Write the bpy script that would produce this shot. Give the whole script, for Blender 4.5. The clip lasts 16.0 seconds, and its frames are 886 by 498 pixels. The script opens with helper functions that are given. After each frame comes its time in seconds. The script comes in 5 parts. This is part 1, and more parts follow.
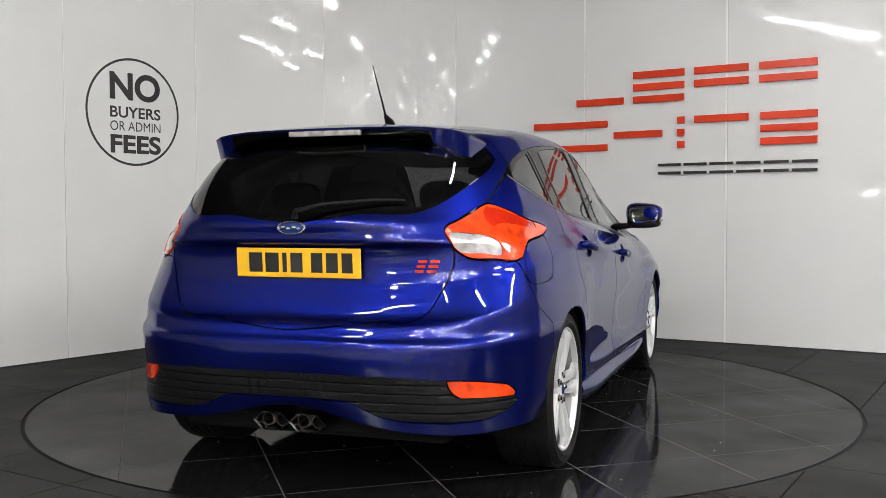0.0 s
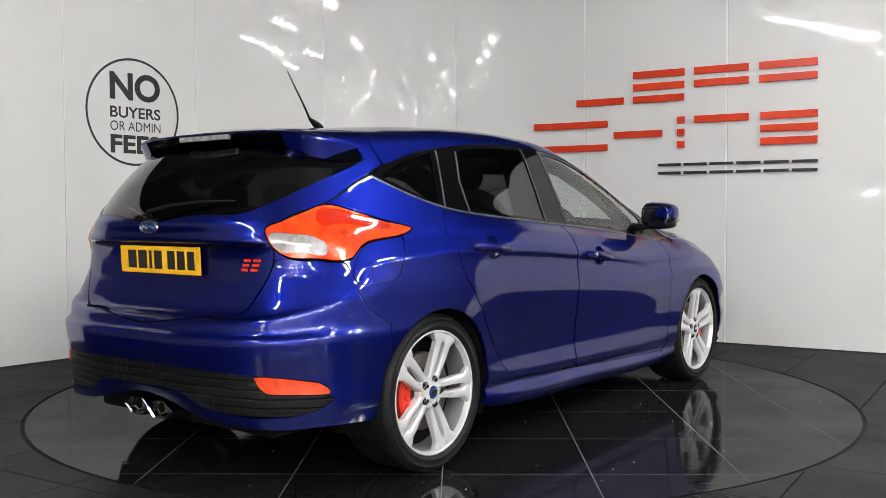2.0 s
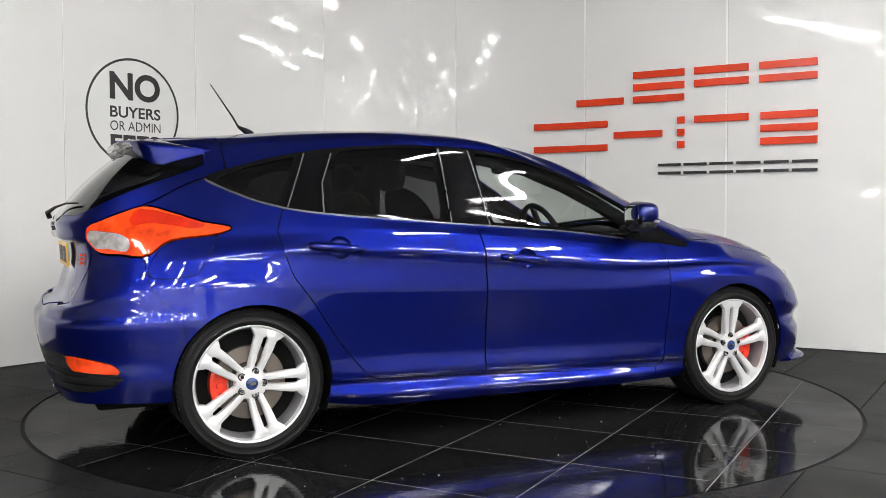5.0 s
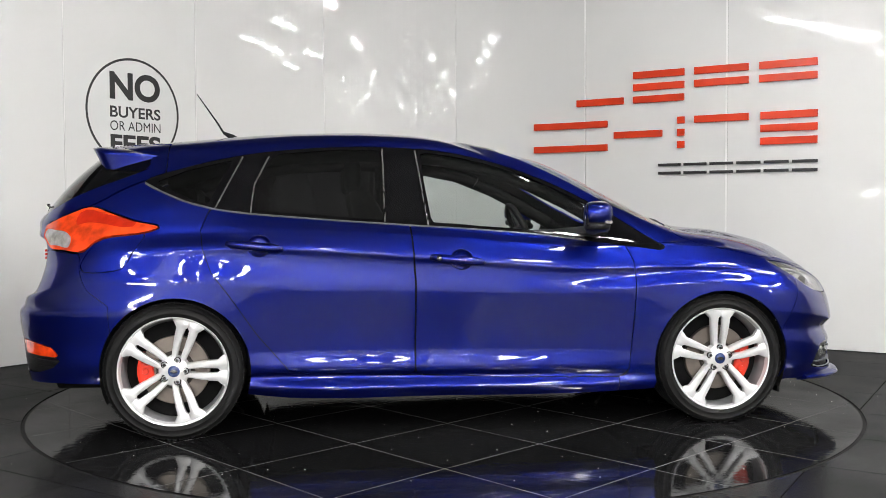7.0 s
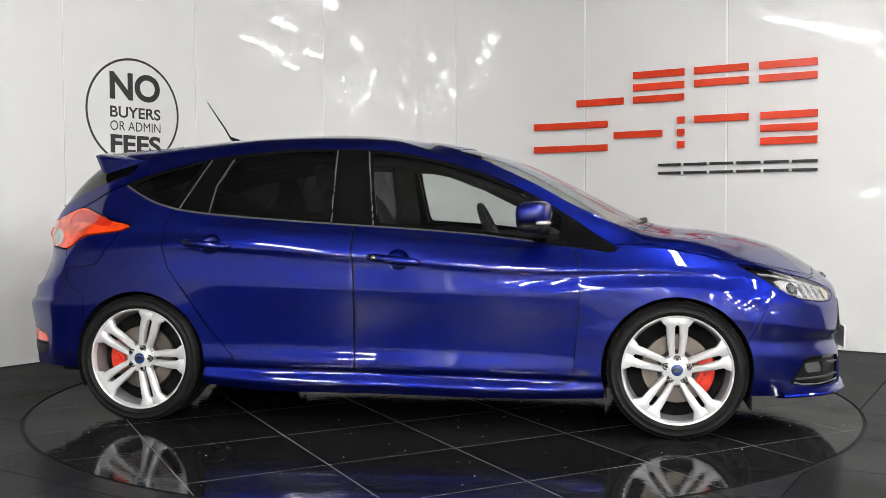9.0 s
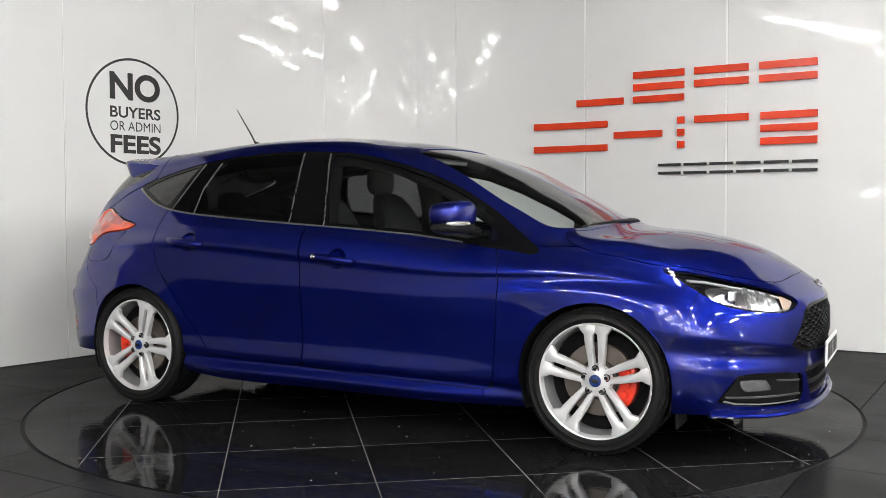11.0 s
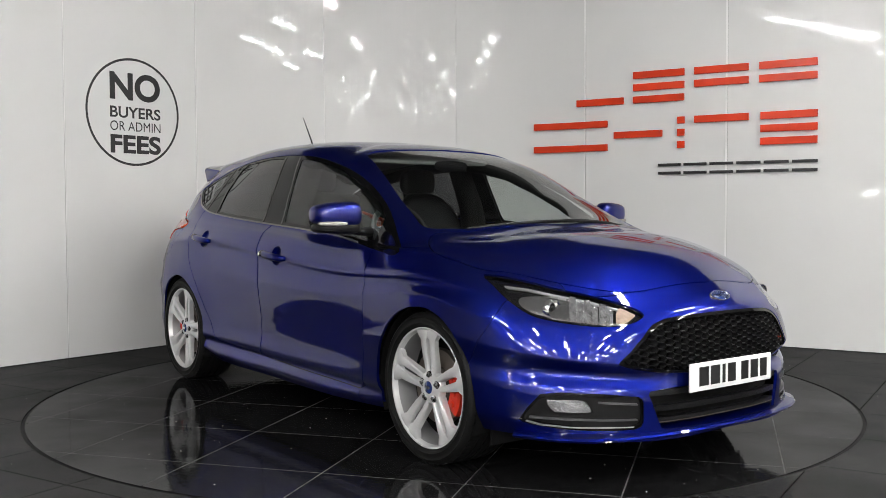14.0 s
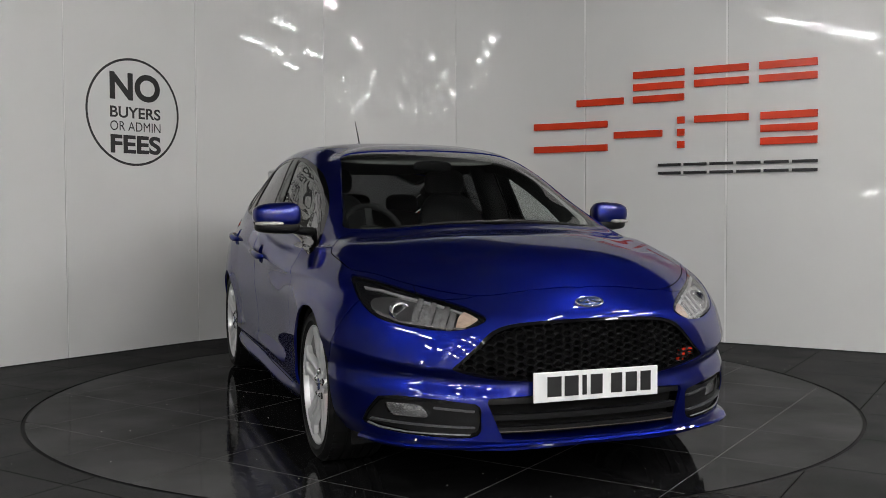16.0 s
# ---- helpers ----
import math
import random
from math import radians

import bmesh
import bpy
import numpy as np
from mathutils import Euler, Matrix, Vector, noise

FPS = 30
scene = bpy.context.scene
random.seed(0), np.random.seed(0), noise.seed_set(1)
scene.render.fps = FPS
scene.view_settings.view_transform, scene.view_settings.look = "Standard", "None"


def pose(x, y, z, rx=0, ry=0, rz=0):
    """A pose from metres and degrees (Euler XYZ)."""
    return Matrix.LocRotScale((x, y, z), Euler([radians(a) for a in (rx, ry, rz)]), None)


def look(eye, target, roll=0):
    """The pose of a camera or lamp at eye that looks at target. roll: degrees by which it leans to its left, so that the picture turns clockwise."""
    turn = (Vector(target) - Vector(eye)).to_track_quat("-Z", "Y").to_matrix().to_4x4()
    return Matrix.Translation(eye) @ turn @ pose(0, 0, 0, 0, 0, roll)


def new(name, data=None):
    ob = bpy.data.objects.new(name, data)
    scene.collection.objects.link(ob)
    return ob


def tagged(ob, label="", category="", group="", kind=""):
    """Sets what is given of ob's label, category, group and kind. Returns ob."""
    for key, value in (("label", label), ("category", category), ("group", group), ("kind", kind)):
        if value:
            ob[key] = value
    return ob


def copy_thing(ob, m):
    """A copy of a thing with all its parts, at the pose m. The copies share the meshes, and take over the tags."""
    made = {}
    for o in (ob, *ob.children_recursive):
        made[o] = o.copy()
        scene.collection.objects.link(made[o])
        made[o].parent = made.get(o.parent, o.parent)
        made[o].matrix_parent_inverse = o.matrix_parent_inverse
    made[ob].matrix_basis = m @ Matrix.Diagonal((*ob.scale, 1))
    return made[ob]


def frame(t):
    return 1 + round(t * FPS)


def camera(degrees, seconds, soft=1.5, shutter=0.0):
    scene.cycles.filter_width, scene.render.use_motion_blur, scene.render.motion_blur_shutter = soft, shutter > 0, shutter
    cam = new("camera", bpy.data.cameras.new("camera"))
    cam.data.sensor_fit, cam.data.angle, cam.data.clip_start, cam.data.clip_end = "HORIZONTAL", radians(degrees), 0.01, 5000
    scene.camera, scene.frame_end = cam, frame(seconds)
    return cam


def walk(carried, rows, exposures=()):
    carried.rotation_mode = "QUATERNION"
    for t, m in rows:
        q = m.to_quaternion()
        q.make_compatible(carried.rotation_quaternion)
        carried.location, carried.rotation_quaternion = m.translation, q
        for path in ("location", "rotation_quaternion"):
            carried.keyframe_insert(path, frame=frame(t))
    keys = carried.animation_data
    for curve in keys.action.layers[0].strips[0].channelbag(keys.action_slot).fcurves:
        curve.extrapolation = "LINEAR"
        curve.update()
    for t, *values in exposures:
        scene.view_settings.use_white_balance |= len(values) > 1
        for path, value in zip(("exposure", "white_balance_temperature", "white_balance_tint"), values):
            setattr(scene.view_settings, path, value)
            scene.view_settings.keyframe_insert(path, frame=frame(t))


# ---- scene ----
cam = camera(49.72, 16.0, soft=0.65)
EYE = Vector((0, -5.593, 1.054))
CAM = look(EYE, EYE + Vector((0.0001, 0.99926, -0.03839)), -0.22)
walk(cam, [(0, CAM), (16, CAM)], [(0, -0.08), (3.5, 0.06), (7.5, 0.2), (12.5, 0.2), (13.3, 0.1), (14.0, -0.03), (14.5, -0.22), (15.0, -0.38), (16.0, -0.64)])

# turn of the turntable in degrees, by seconds
TURN = [(0, 70.33), (0.5, 65.81), (1, 61.26), (1.5, 56.78), (2, 52.26), (2.5, 47.76), (3, 43.23), (3.5, 38.82), (4, 34.38),
        (6.5, 11.57), (7, 7.28), (7.5, 2.93), (8, -1.27), (8.5, -5.3), (9, -9.3), (11.5, -31.53), (12, -35.83),
        (12.5, -40.14), (13, -44.45), (13.5, -48.8), (14, -53.14), (14.5, -57.56), (15, -61.87), (15.5, -66.02), (16, -70.13)]
AXIS = (0.063, 0.165)     # turntable axis in the car's own space
RING = 2.26               # turntable radius
CEIL = 5.4
WALL_TOP = 3.08     # the panelled wall ends here, under the dark ceiling
LAMP_Z = 4.15

world = bpy.data.worlds.new("world")
scene.world = world
world.use_nodes = True
world.node_tree.nodes["Background"].inputs["Color"].default_value = (0.6, 0.65, 0.7, 1)
world.node_tree.nodes["Background"].inputs["Strength"].default_value = 0.05


# ---- materials ----
def mat(name, color, rough=0.5, metal=0.0, vary=0.1, scale=6.0, bump=0.0, bump_scale=200.0, coat=0.0, rough_vary=0.0,
        emit=0.0, spec=0.5, trans=0.0, island=0.0, obj=0.0, ior=1.5):
    m = bpy.data.materials.new(name)
    m.use_nodes = True
    nt = m.node_tree
    b = nt.nodes["Principled BSDF"]
    b.inputs["Roughness"].default_value = rough
    b.inputs["Metallic"].default_value = metal
    b.inputs["Specular IOR Level"].default_value = spec
    b.inputs["IOR"].default_value = ior
    b.inputs["Transmission Weight"].default_value = trans
    b.inputs["Coat Weight"].default_value = coat
    b.inputs["Coat Roughness"].default_value = 0.03
    b.inputs["Base Color"].default_value = (*color, 1)
    tc = nt.nodes.new("ShaderNodeTexCoord")
    if vary:
        big = nt.nodes.new("ShaderNodeTexNoise")
        big.inputs["Scale"].default_value = scale
        big.inputs["Detail"].default_value = 6
        nt.links.new(tc.outputs["Object"], big.inputs["Vector"])
        mp = nt.nodes.new("ShaderNodeMapRange")
        mp.inputs["From Min"].default_value, mp.inputs["From Max"].default_value = 0.3, 0.7
        mp.inputs["To Min"].default_value, mp.inputs["To Max"].default_value = 1 - vary, 1 + vary
        nt.links.new(big.outputs["Fac"], mp.inputs["Value"])
        value = mp.outputs["Result"]
        if obj:
            oi = nt.nodes.new("ShaderNodeObjectInfo")
            m2 = nt.nodes.new("ShaderNodeMapRange")
            m2.inputs["To Min"].default_value, m2.inputs["To Max"].default_value = 1 - obj, 1 + obj
            nt.links.new(oi.outputs["Random"], m2.inputs["Value"])
            mul = nt.nodes.new("ShaderNodeMath")
            mul.operation = "MULTIPLY"
            nt.links.new(value, mul.inputs[0])
            nt.links.new(m2.outputs["Result"], mul.inputs[1])
            value = mul.outputs[0]
        vm = nt.nodes.new("ShaderNodeVectorMath")
        vm.operation = "SCALE"
        vm.inputs[0].default_value = color
        nt.links.new(value, vm.inputs["Scale"])
        nt.links.new(vm.outputs["Vector"], b.inputs["Base Color"])
        if rough_vary:
            mr = nt.nodes.new("ShaderNodeMapRange")
            mr.inputs["From Min"].default_value, mr.inputs["From Max"].default_value = 0.3, 0.7
            mr.inputs["To Min"].default_value = max(rough - rough_vary, 0.01)
            mr.inputs["To Max"].default_value = rough + rough_vary
            nt.links.new(big.outputs["Fac"], mr.inputs["Value"])
            nt.links.new(mr.outputs["Result"], b.inputs["Roughness"])
    if bump:
        fine = nt.nodes.new("ShaderNodeTexNoise")
        fine.inputs["Scale"].default_value = bump_scale
        fine.inputs["Detail"].default_value = 3
        nt.links.new(tc.outputs["Object"], fine.inputs["Vector"])
        bp = nt.nodes.new("ShaderNodeBump")
        bp.inputs["Strength"].default_value = bump
        bp.inputs["Distance"].default_value = 0.002
        nt.links.new(fine.outputs["Fac"], bp.inputs["Height"])
        nt.links.new(bp.outputs["Normal"], b.inputs["Normal"])
    if emit:
        b.inputs["Emission Color"].default_value = (*color, 1)
        b.inputs["Emission Strength"].default_value = emit
    return m


M_PANEL = mat("white_wall_panel", (0.66, 0.66, 0.65), 0.035, vary=0.025, scale=1.2, bump=0.06, bump_scale=2.2, rough_vary=0.015, spec=0.15)
M_STRIP = mat("white_joint_strip", (0.8, 0.8, 0.79), 0.3, vary=0.02)
M_BACK = mat("grey_board", (0.35, 0.35, 0.34), 0.8, vary=0.1)
M_PLASTER = mat("plain_plaster", (0.14, 0.14, 0.14), 0.8, vary=0.08, scale=2, bump=0.2)
M_SOUTHWALL = mat("grey_wall", (0.42, 0.42, 0.425), 0.7, vary=0.15, scale=2, bump=0.2)
M_CEIL = mat("ceiling_board", (0.12, 0.12, 0.12), 0.8, vary=0.08, scale=3, bump=0.2)
M_GROUT = mat("grey_grout", (0.11, 0.11, 0.108), 0.8, vary=0.25, scale=20)
M_GROUT2 = mat("dark_grout", (0.02, 0.02, 0.02), 0.8, vary=0.2, scale=20)
M_RINGGAP = mat("black_gap_shade", (0.004, 0.004, 0.004), 0.9, vary=0)
M_RED = mat("red_acrylic", (0.60, 0.042, 0.012), 0.25, vary=0.04, spec=0.3)
M_BLACKV = mat("black_vinyl", (0.012, 0.012, 0.012), 0.4, vary=0.1)
M_TUBE = mat("lamp_tube", (1.0, 0.985, 0.965), 0.4, vary=0, emit=248.0)
M_LAMPBODY = mat("lamp_body", (0.75, 0.75, 0.75), 0.4, vary=0.03)
M_DUST = mat("pale_grit", (0.55, 0.54, 0.5), 0.9, vary=0.2)


def polished(name, color, gloss, rough, bump, bump_scale, vary=0.3, scale=4):
    """A dark stone tile: dull body with an even share of polish, slightly uneven, each tile a little different."""
    m = mat(name, color, 0.6, vary=vary, scale=scale, bump=bump, bump_scale=bump_scale, obj=0.25, spec=0.0)
    nt = m.node_tree
    b, out = nt.nodes["Principled BSDF"], nt.nodes["Material Output"]
    shine, mix = nt.nodes.new("ShaderNodeBsdfGlossy"), nt.nodes.new("ShaderNodeMixShader")
    shine.inputs["Roughness"].default_value = rough
    wear = nt.nodes.new("ShaderNodeTexNoise")
    wear.inputs["Scale"].default_value, wear.inputs["Detail"].default_value = 2.2, 8
    rng = nt.nodes.new("ShaderNodeMapRange")
    rng.inputs["From Min"].default_value, rng.inputs["From Max"].default_value = 0.3, 0.7
    rng.inputs["To Min"].default_value, rng.inputs["To Max"].default_value = gloss * 0.75, gloss * 1.25
    tc = nt.nodes.new("ShaderNodeTexCoord")
    nt.links.new(tc.outputs["Object"], wear.inputs["Vector"])
    nt.links.new(wear.outputs["Fac"], rng.inputs["Value"])
    nt.links.new(rng.outputs["Result"], mix.inputs[0])
    for node in nt.nodes:
        if node.bl_idname == "ShaderNodeBump":
            nt.links.new(node.outputs["Normal"], shine.inputs["Normal"])
    nt.links.new(b.outputs[0], mix.inputs[1])
    nt.links.new(shine.outputs[0], mix.inputs[2])
    nt.links.new(mix.outputs[0], out.inputs["Surface"])
    return m


M_TILE = polished("black_floor_tile", (0.014, 0.014, 0.0145), 0.085, 0.22, 0.15, 40)
M_PALE = polished("pale_grey_tile", (0.30, 0.30, 0.295), 0.04, 0.25, 0.15, 40, vary=0.1)
M_TTILE = polished("polished_black_tile", (0.010, 0.010, 0.0105), 0.16, 0.06, 0.22, 26, vary=0.7, scale=26)


# ---- mesh tools ----
def link(name, bm, material, parent=None, label="", smooth=False):
    me = bpy.data.meshes.new(name)
    if smooth:
        for f in bm.faces:
            f.smooth = True
    bm.to_mesh(me)
    bm.free()
    ms = material if isinstance(material, (list, tuple)) else [material]
    for m in ms:
        me.materials.append(m)
    ob = new(name, me)
    if parent is not None:
        ob.parent = parent
    if label:
        ob["label"] = label
    return ob


def part(name, bm, material, parent, label="", smooth=False):
    return link(name, bm, material, parent, label, smooth)


def box(bm, x0, x1, y0, y1, z0, z1, m=None, bevel=0.0):
    r = bmesh.ops.create_cube(bm, size=1.0)
    vs = r["verts"]
    for v in vs:
        v.co = Vector((x0 + (v.co.x + 0.5) * (x1 - x0), y0 + (v.co.y + 0.5) * (y1 - y0), z0 + (v.co.z + 0.5) * (z1 - z0)))
    if bevel:
        es = {e for v in vs for e in v.link_edges}
        r = bmesh.ops.bevel(bm, geom=list(es), offset=bevel, segments=2, affect="EDGES", profile=0.5)
        vs = list({v for f in r["faces"] for v in f.verts} | {v for v in vs if v.is_valid})
    if m is not None:
        bmesh.ops.transform(bm, matrix=m, verts=vs)
    return vs


def carve(V, F, f):
    """Splits a face list where the values f at the vertices change sign: faces with f < 0, faces with f > 0, all vertices."""
    V, f = list(V), list(f)
    cut, inside, outside = {}, [], []
    for face in F:
        s = [f[i] < 0 for i in face]
        if all(s):
            inside.append(face)
        elif not any(s):
            outside.append(face)
        else:
            a, b = [], []
            n = len(face)
            for k in range(n):
                i, j = face[k], face[(k + 1) % n]
                (a if s[k] else b).append(i)
                if s[k] != s[(k + 1) % n]:
                    key = (min(i, j), max(i, j))
                    if key not in cut:
                        w = f[i] / (f[i] - f[j])
                        cut[key] = len(V)
                        V.append(V[i] + (V[j] - V[i]) * w)
                    a.append(cut[key])
                    b.append(cut[key])
            if len(a) > 2:
                inside.append(a)
            if len(b) > 2:
                outside.append(b)
    return inside, outside, V


def compact(V, F):
    """A bmesh of the faces F with only the vertices that they use."""
    bm = bmesh.new()
    idx = {}
    for face in F:
        vs = []
        for i in face:
            if i not in idx:
                idx[i] = bm.verts.new(V[i])
            if not vs or idx[i] is not vs[-1]:
                vs.append(idx[i])
        if len(set(vs)) == len(vs) and len(vs) > 2:
            try:
                bm.faces.new(vs)
            except ValueError:
                pass
    return bm


# ---- the curved wall ----
WA, WB, WC, WR = Vector((-2.125, 2.106)), Vector((1.115, 2.707)), Vector((-0.165, 0.572)), 2.49
DL, DR = Vector((0.616, 0.788)).normalized(), Vector((0.857, -0.515)).normalized()
A0 = math.atan2(WA.y - WC.y, WA.x - WC.x)
WLEN = 3.6025


def on_wall(s, z, out=0.0):
    """The place s metres along the wall, at height z, out metres in front of its face."""
    if s < 0:
        p, d = WA + DL * s, DL
    elif s > WLEN:
        p, d = WB + DR * (s - WLEN), DR
    else:
        a = A0 - s / WR
        p, d = WC + WR * Vector((math.cos(a), math.sin(a))), Vector((math.sin(a), -math.cos(a)))
    n = Vector((d.y, -d.x))
    p = p + n * out
    return Vector((p.x, p.y, z))


def wall_slab(bm, s0, s1, z0, z1, o0, o1, step=0.1):
    """A slab that follows the wall from s0 to s1, between the depths o0 and o1 in front of its face."""
    n = max(1, math.ceil((s1 - s0) / step))
    rows = []
    for k in range(n + 1):
        s = s0 + (s1 - s0) * k / n
        rows.append([bm.verts.new(on_wall(s, z, o)) for z, o in ((z0, o0), (z1, o0), (z1, o1), (z0, o1))])
    for a, b in zip(rows, rows[1:]):
        for j in range(4):
            bm.faces.new((a[j], b[j], b[(j + 1) % 4], a[(j + 1) % 4]))
    bm.faces.new(rows[0])
    bm.faces.new(rows[-1][::-1])
    bmesh.ops.recalc_face_normals(bm, faces=bm.faces)


def build_wall():
    bm = bmesh.new()
    wall_slab(bm, -3.37, 8.5, 0, WALL_TOP, -0.16, -0.04)
    wall = tagged(link("wall_north", bm, M_BACK), "curved showroom wall clad in glossy white panels", "wall", kind="structure")
    seams = [-3.36, -2.17, -0.978, 0.18, 1.36, 2.548, 3.726, 4.93, 6.12, 7.31, 8.5]
    for a, b in zip(seams, seams[1:]):
        bm = bmesh.new()
        wall_slab(bm, a + (0.010 if a > 3 else 0.0035), b - (0.006 if b > 3 else 0.0035), 0.004, WALL_TOP, -0.04, 0.0, 0.06)
        part("panel", bm, M_PANEL, wall)
    for s in seams[1:-1]:
        bm = bmesh.new()
        wide = 0.0075 if s > 3 else 0.002
        wall_slab(bm, s - wide, s + wide, 0.004, WALL_TOP, 0.0005, 0.003)
        part("joint_strip", bm, M_STRIP, wall)
    return wall


def bar(bm, s0, s1, z0, z1, out):
    wall_slab(bm, s0, s1, z0, z1, 0.004, out)


def build_signs():
    # red and black raised bars in two rows and a small third row
    sign = tagged(new("wall_sign"), "raised red bars and small black bars on white wall", "sign")
    rows = ((1.952, 2.21, ((3.66, 4.08, (0,)), (4.165, 4.593, (0, 1, 2)), (4.676, 5.103, (1, 2)), (5.185, 5.612, (1, 2)))),
            (1.568, 1.822, ((3.262, 3.937, (0, 2)), (3.997, 4.412, (1,)), (4.54, 4.597, (0, 1, 2)), (4.679, 5.107, (2,)), (5.197, 5.616, (0, 1, 2)))))
    for z0, z1, spans in rows:
        for a, b, levels in spans:
            for k in levels:
                c = z0 + (z1 - z0 - 0.056) * k / 2
                bm = bmesh.new()
                bar(bm, a, b, c, c + 0.056, 0.028)
                part("red_bar", bm, M_RED, sign)
    for k in range(6):
        a = 4.381 + k * 0.2105
        for c, d in ((1.357, 1.379), (1.424, 1.446)):
            bm = bmesh.new()
            bar(bm, a, a + 0.186, c, d, 0.02)
            part("black_bar", bm, M_BLACKV, sign)
    # round notice in black vinyl
    notice = tagged(new("round_notice"), "round black vinyl notice with lettering on the white wall", "sign")
    c = on_wall(-0.40, 1.83, 0.003)
    face = Matrix.Translation(c) @ Matrix(((DL.x, 0, DL.y, 0), (DL.y, 0, -DL.x, 0), (0, 1, 0, 0), (0, 0, 0, 1)))
    bm = bmesh.new()
    inner, outer = [], []
    for k in range(96):
        a = math.tau * k / 96
        for ring, r in ((inner, 0.393), (outer, 0.411)):
            ring.append(bm.verts.new(face @ Vector((r * math.cos(a), r * math.sin(a), 0))))
    for k in range(96):
        bm.faces.new((inner[k], outer[k], outer[k - 1], inner[k - 1]))
    part("border", bm, M_BLACKV, notice)
    for word, top, bottom, bold in (("NO", 2.128, 1.916, 0.034), ("BUYERS", 1.868, 1.782, 0.022), ("OR ADMIN", 1.756, 1.684, 0.0), ("FEES", 1.654, 1.512, 0.034)):
        cu = bpy.data.curves.new("word", "FONT")
        cu.body, cu.align_x, cu.size = word, "CENTER", 1.0
        cu.offset = bold
        ob = new("word", cu)
        bpy.context.view_layer.update()
        me = bpy.data.meshes.new_from_object(ob.evaluated_get(bpy.context.evaluated_depsgraph_get()))
        scene.collection.objects.unlink(ob)
        bm = bmesh.new()
        bm.from_mesh(me)
        xs, ys = [v.co.x for v in bm.verts], [v.co.y for v in bm.verts]
        kx, ky = 0.445 / (max(xs) - min(xs)), (top - bottom) / (max(ys) - min(ys))
        for v in bm.verts:
            v.co = face @ Vector(((v.co.x - (max(xs) + min(xs)) / 2) * kx + 0.015, (v.co.y - min(ys)) * ky + bottom - 1.83, 0))
        part("lettering", bm, M_BLACKV, notice)


# ---- floor, ceiling, far walls ----
def tile_faces(size, origin, angle, lo, hi):
    """The corners of a turned grid of tiles, with a 5 mm joint."""
    ca, sa = math.cos(angle), math.sin(angle)
    for i in range(lo, hi):
        for j in range(lo, hi):
            pts = []
            for a, b in ((0, 0), (1, 0), (1, 1), (0, 1)):
                x = (i + a) * size + (0.0025 if a == 0 else -0.0025)
                y = (j + b) * size + (0.0025 if b == 0 else -0.0025)
                pts.append(Vector((origin[0] + x * ca - y * sa, origin[1] + x * sa + y * ca, 0)))
            yield pts


def tile_mesh(pts, top, thick, keep, parent, material, n=8, inverse=False):
    """One tile of the grid, cut by a circle round the axis, as a thin slab."""
    V = [pts[0].lerp(pts[1], i / n).lerp(pts[3].lerp(pts[2], i / n), j / n) for j in range(n + 1) for i in range(n + 1)]
    f = [(v.length - keep) for v in V]
    if inverse:
        f = [-x for x in f]
    if all(x > 0 for x in f):
        return None
    if all(x < 0 for x in f):
        faces, V = [[0, 1, 2, 3]], pts
    else:
        F = [[j * (n + 1) + i, j * (n + 1) + i + 1, (j + 1) * (n + 1) + i + 1, (j + 1) * (n + 1) + i] for j in range(n) for i in range(n)]
        faces, _, V = carve(V, F, f)
    bm = compact(V, faces)
    if not bm.faces:
        bm.free()
        return None
    bmesh.ops.dissolve_limit(bm, angle_limit=0.01, verts=bm.verts, edges=bm.edges)
    for v in bm.verts:
        v.co.z = top
    if bm.faces[:][0].normal.z < 0:
        bmesh.ops.reverse_faces(bm, faces=bm.faces)
    r = bmesh.ops.extrude_face_region(bm, geom=bm.faces[:])
    for v in r["geom"]:
        if isinstance(v, bmesh.types.BMVert):
            v.co.z = top - thick
    bmesh.ops.recalc_face_normals(bm, faces=bm.faces)
    return part("tile", bm, material, parent)


def disc(bm, r0, r1, z, n=128):
    a = [bm.verts.new((r0 * math.cos(math.tau * k / n), r0 * math.sin(math.tau * k / n), z)) for k in range(n)] if r0 else None
    b = [bm.verts.new((r1 * math.cos(math.tau * k / n), r1 * math.sin(math.tau * k / n), z)) for k in range(n)]
    if a:
        for k in range(n):
            bm.faces.new((a[k - 1], b[k - 1], b[k], a[k]))
    else:
        bm.faces.new(b)


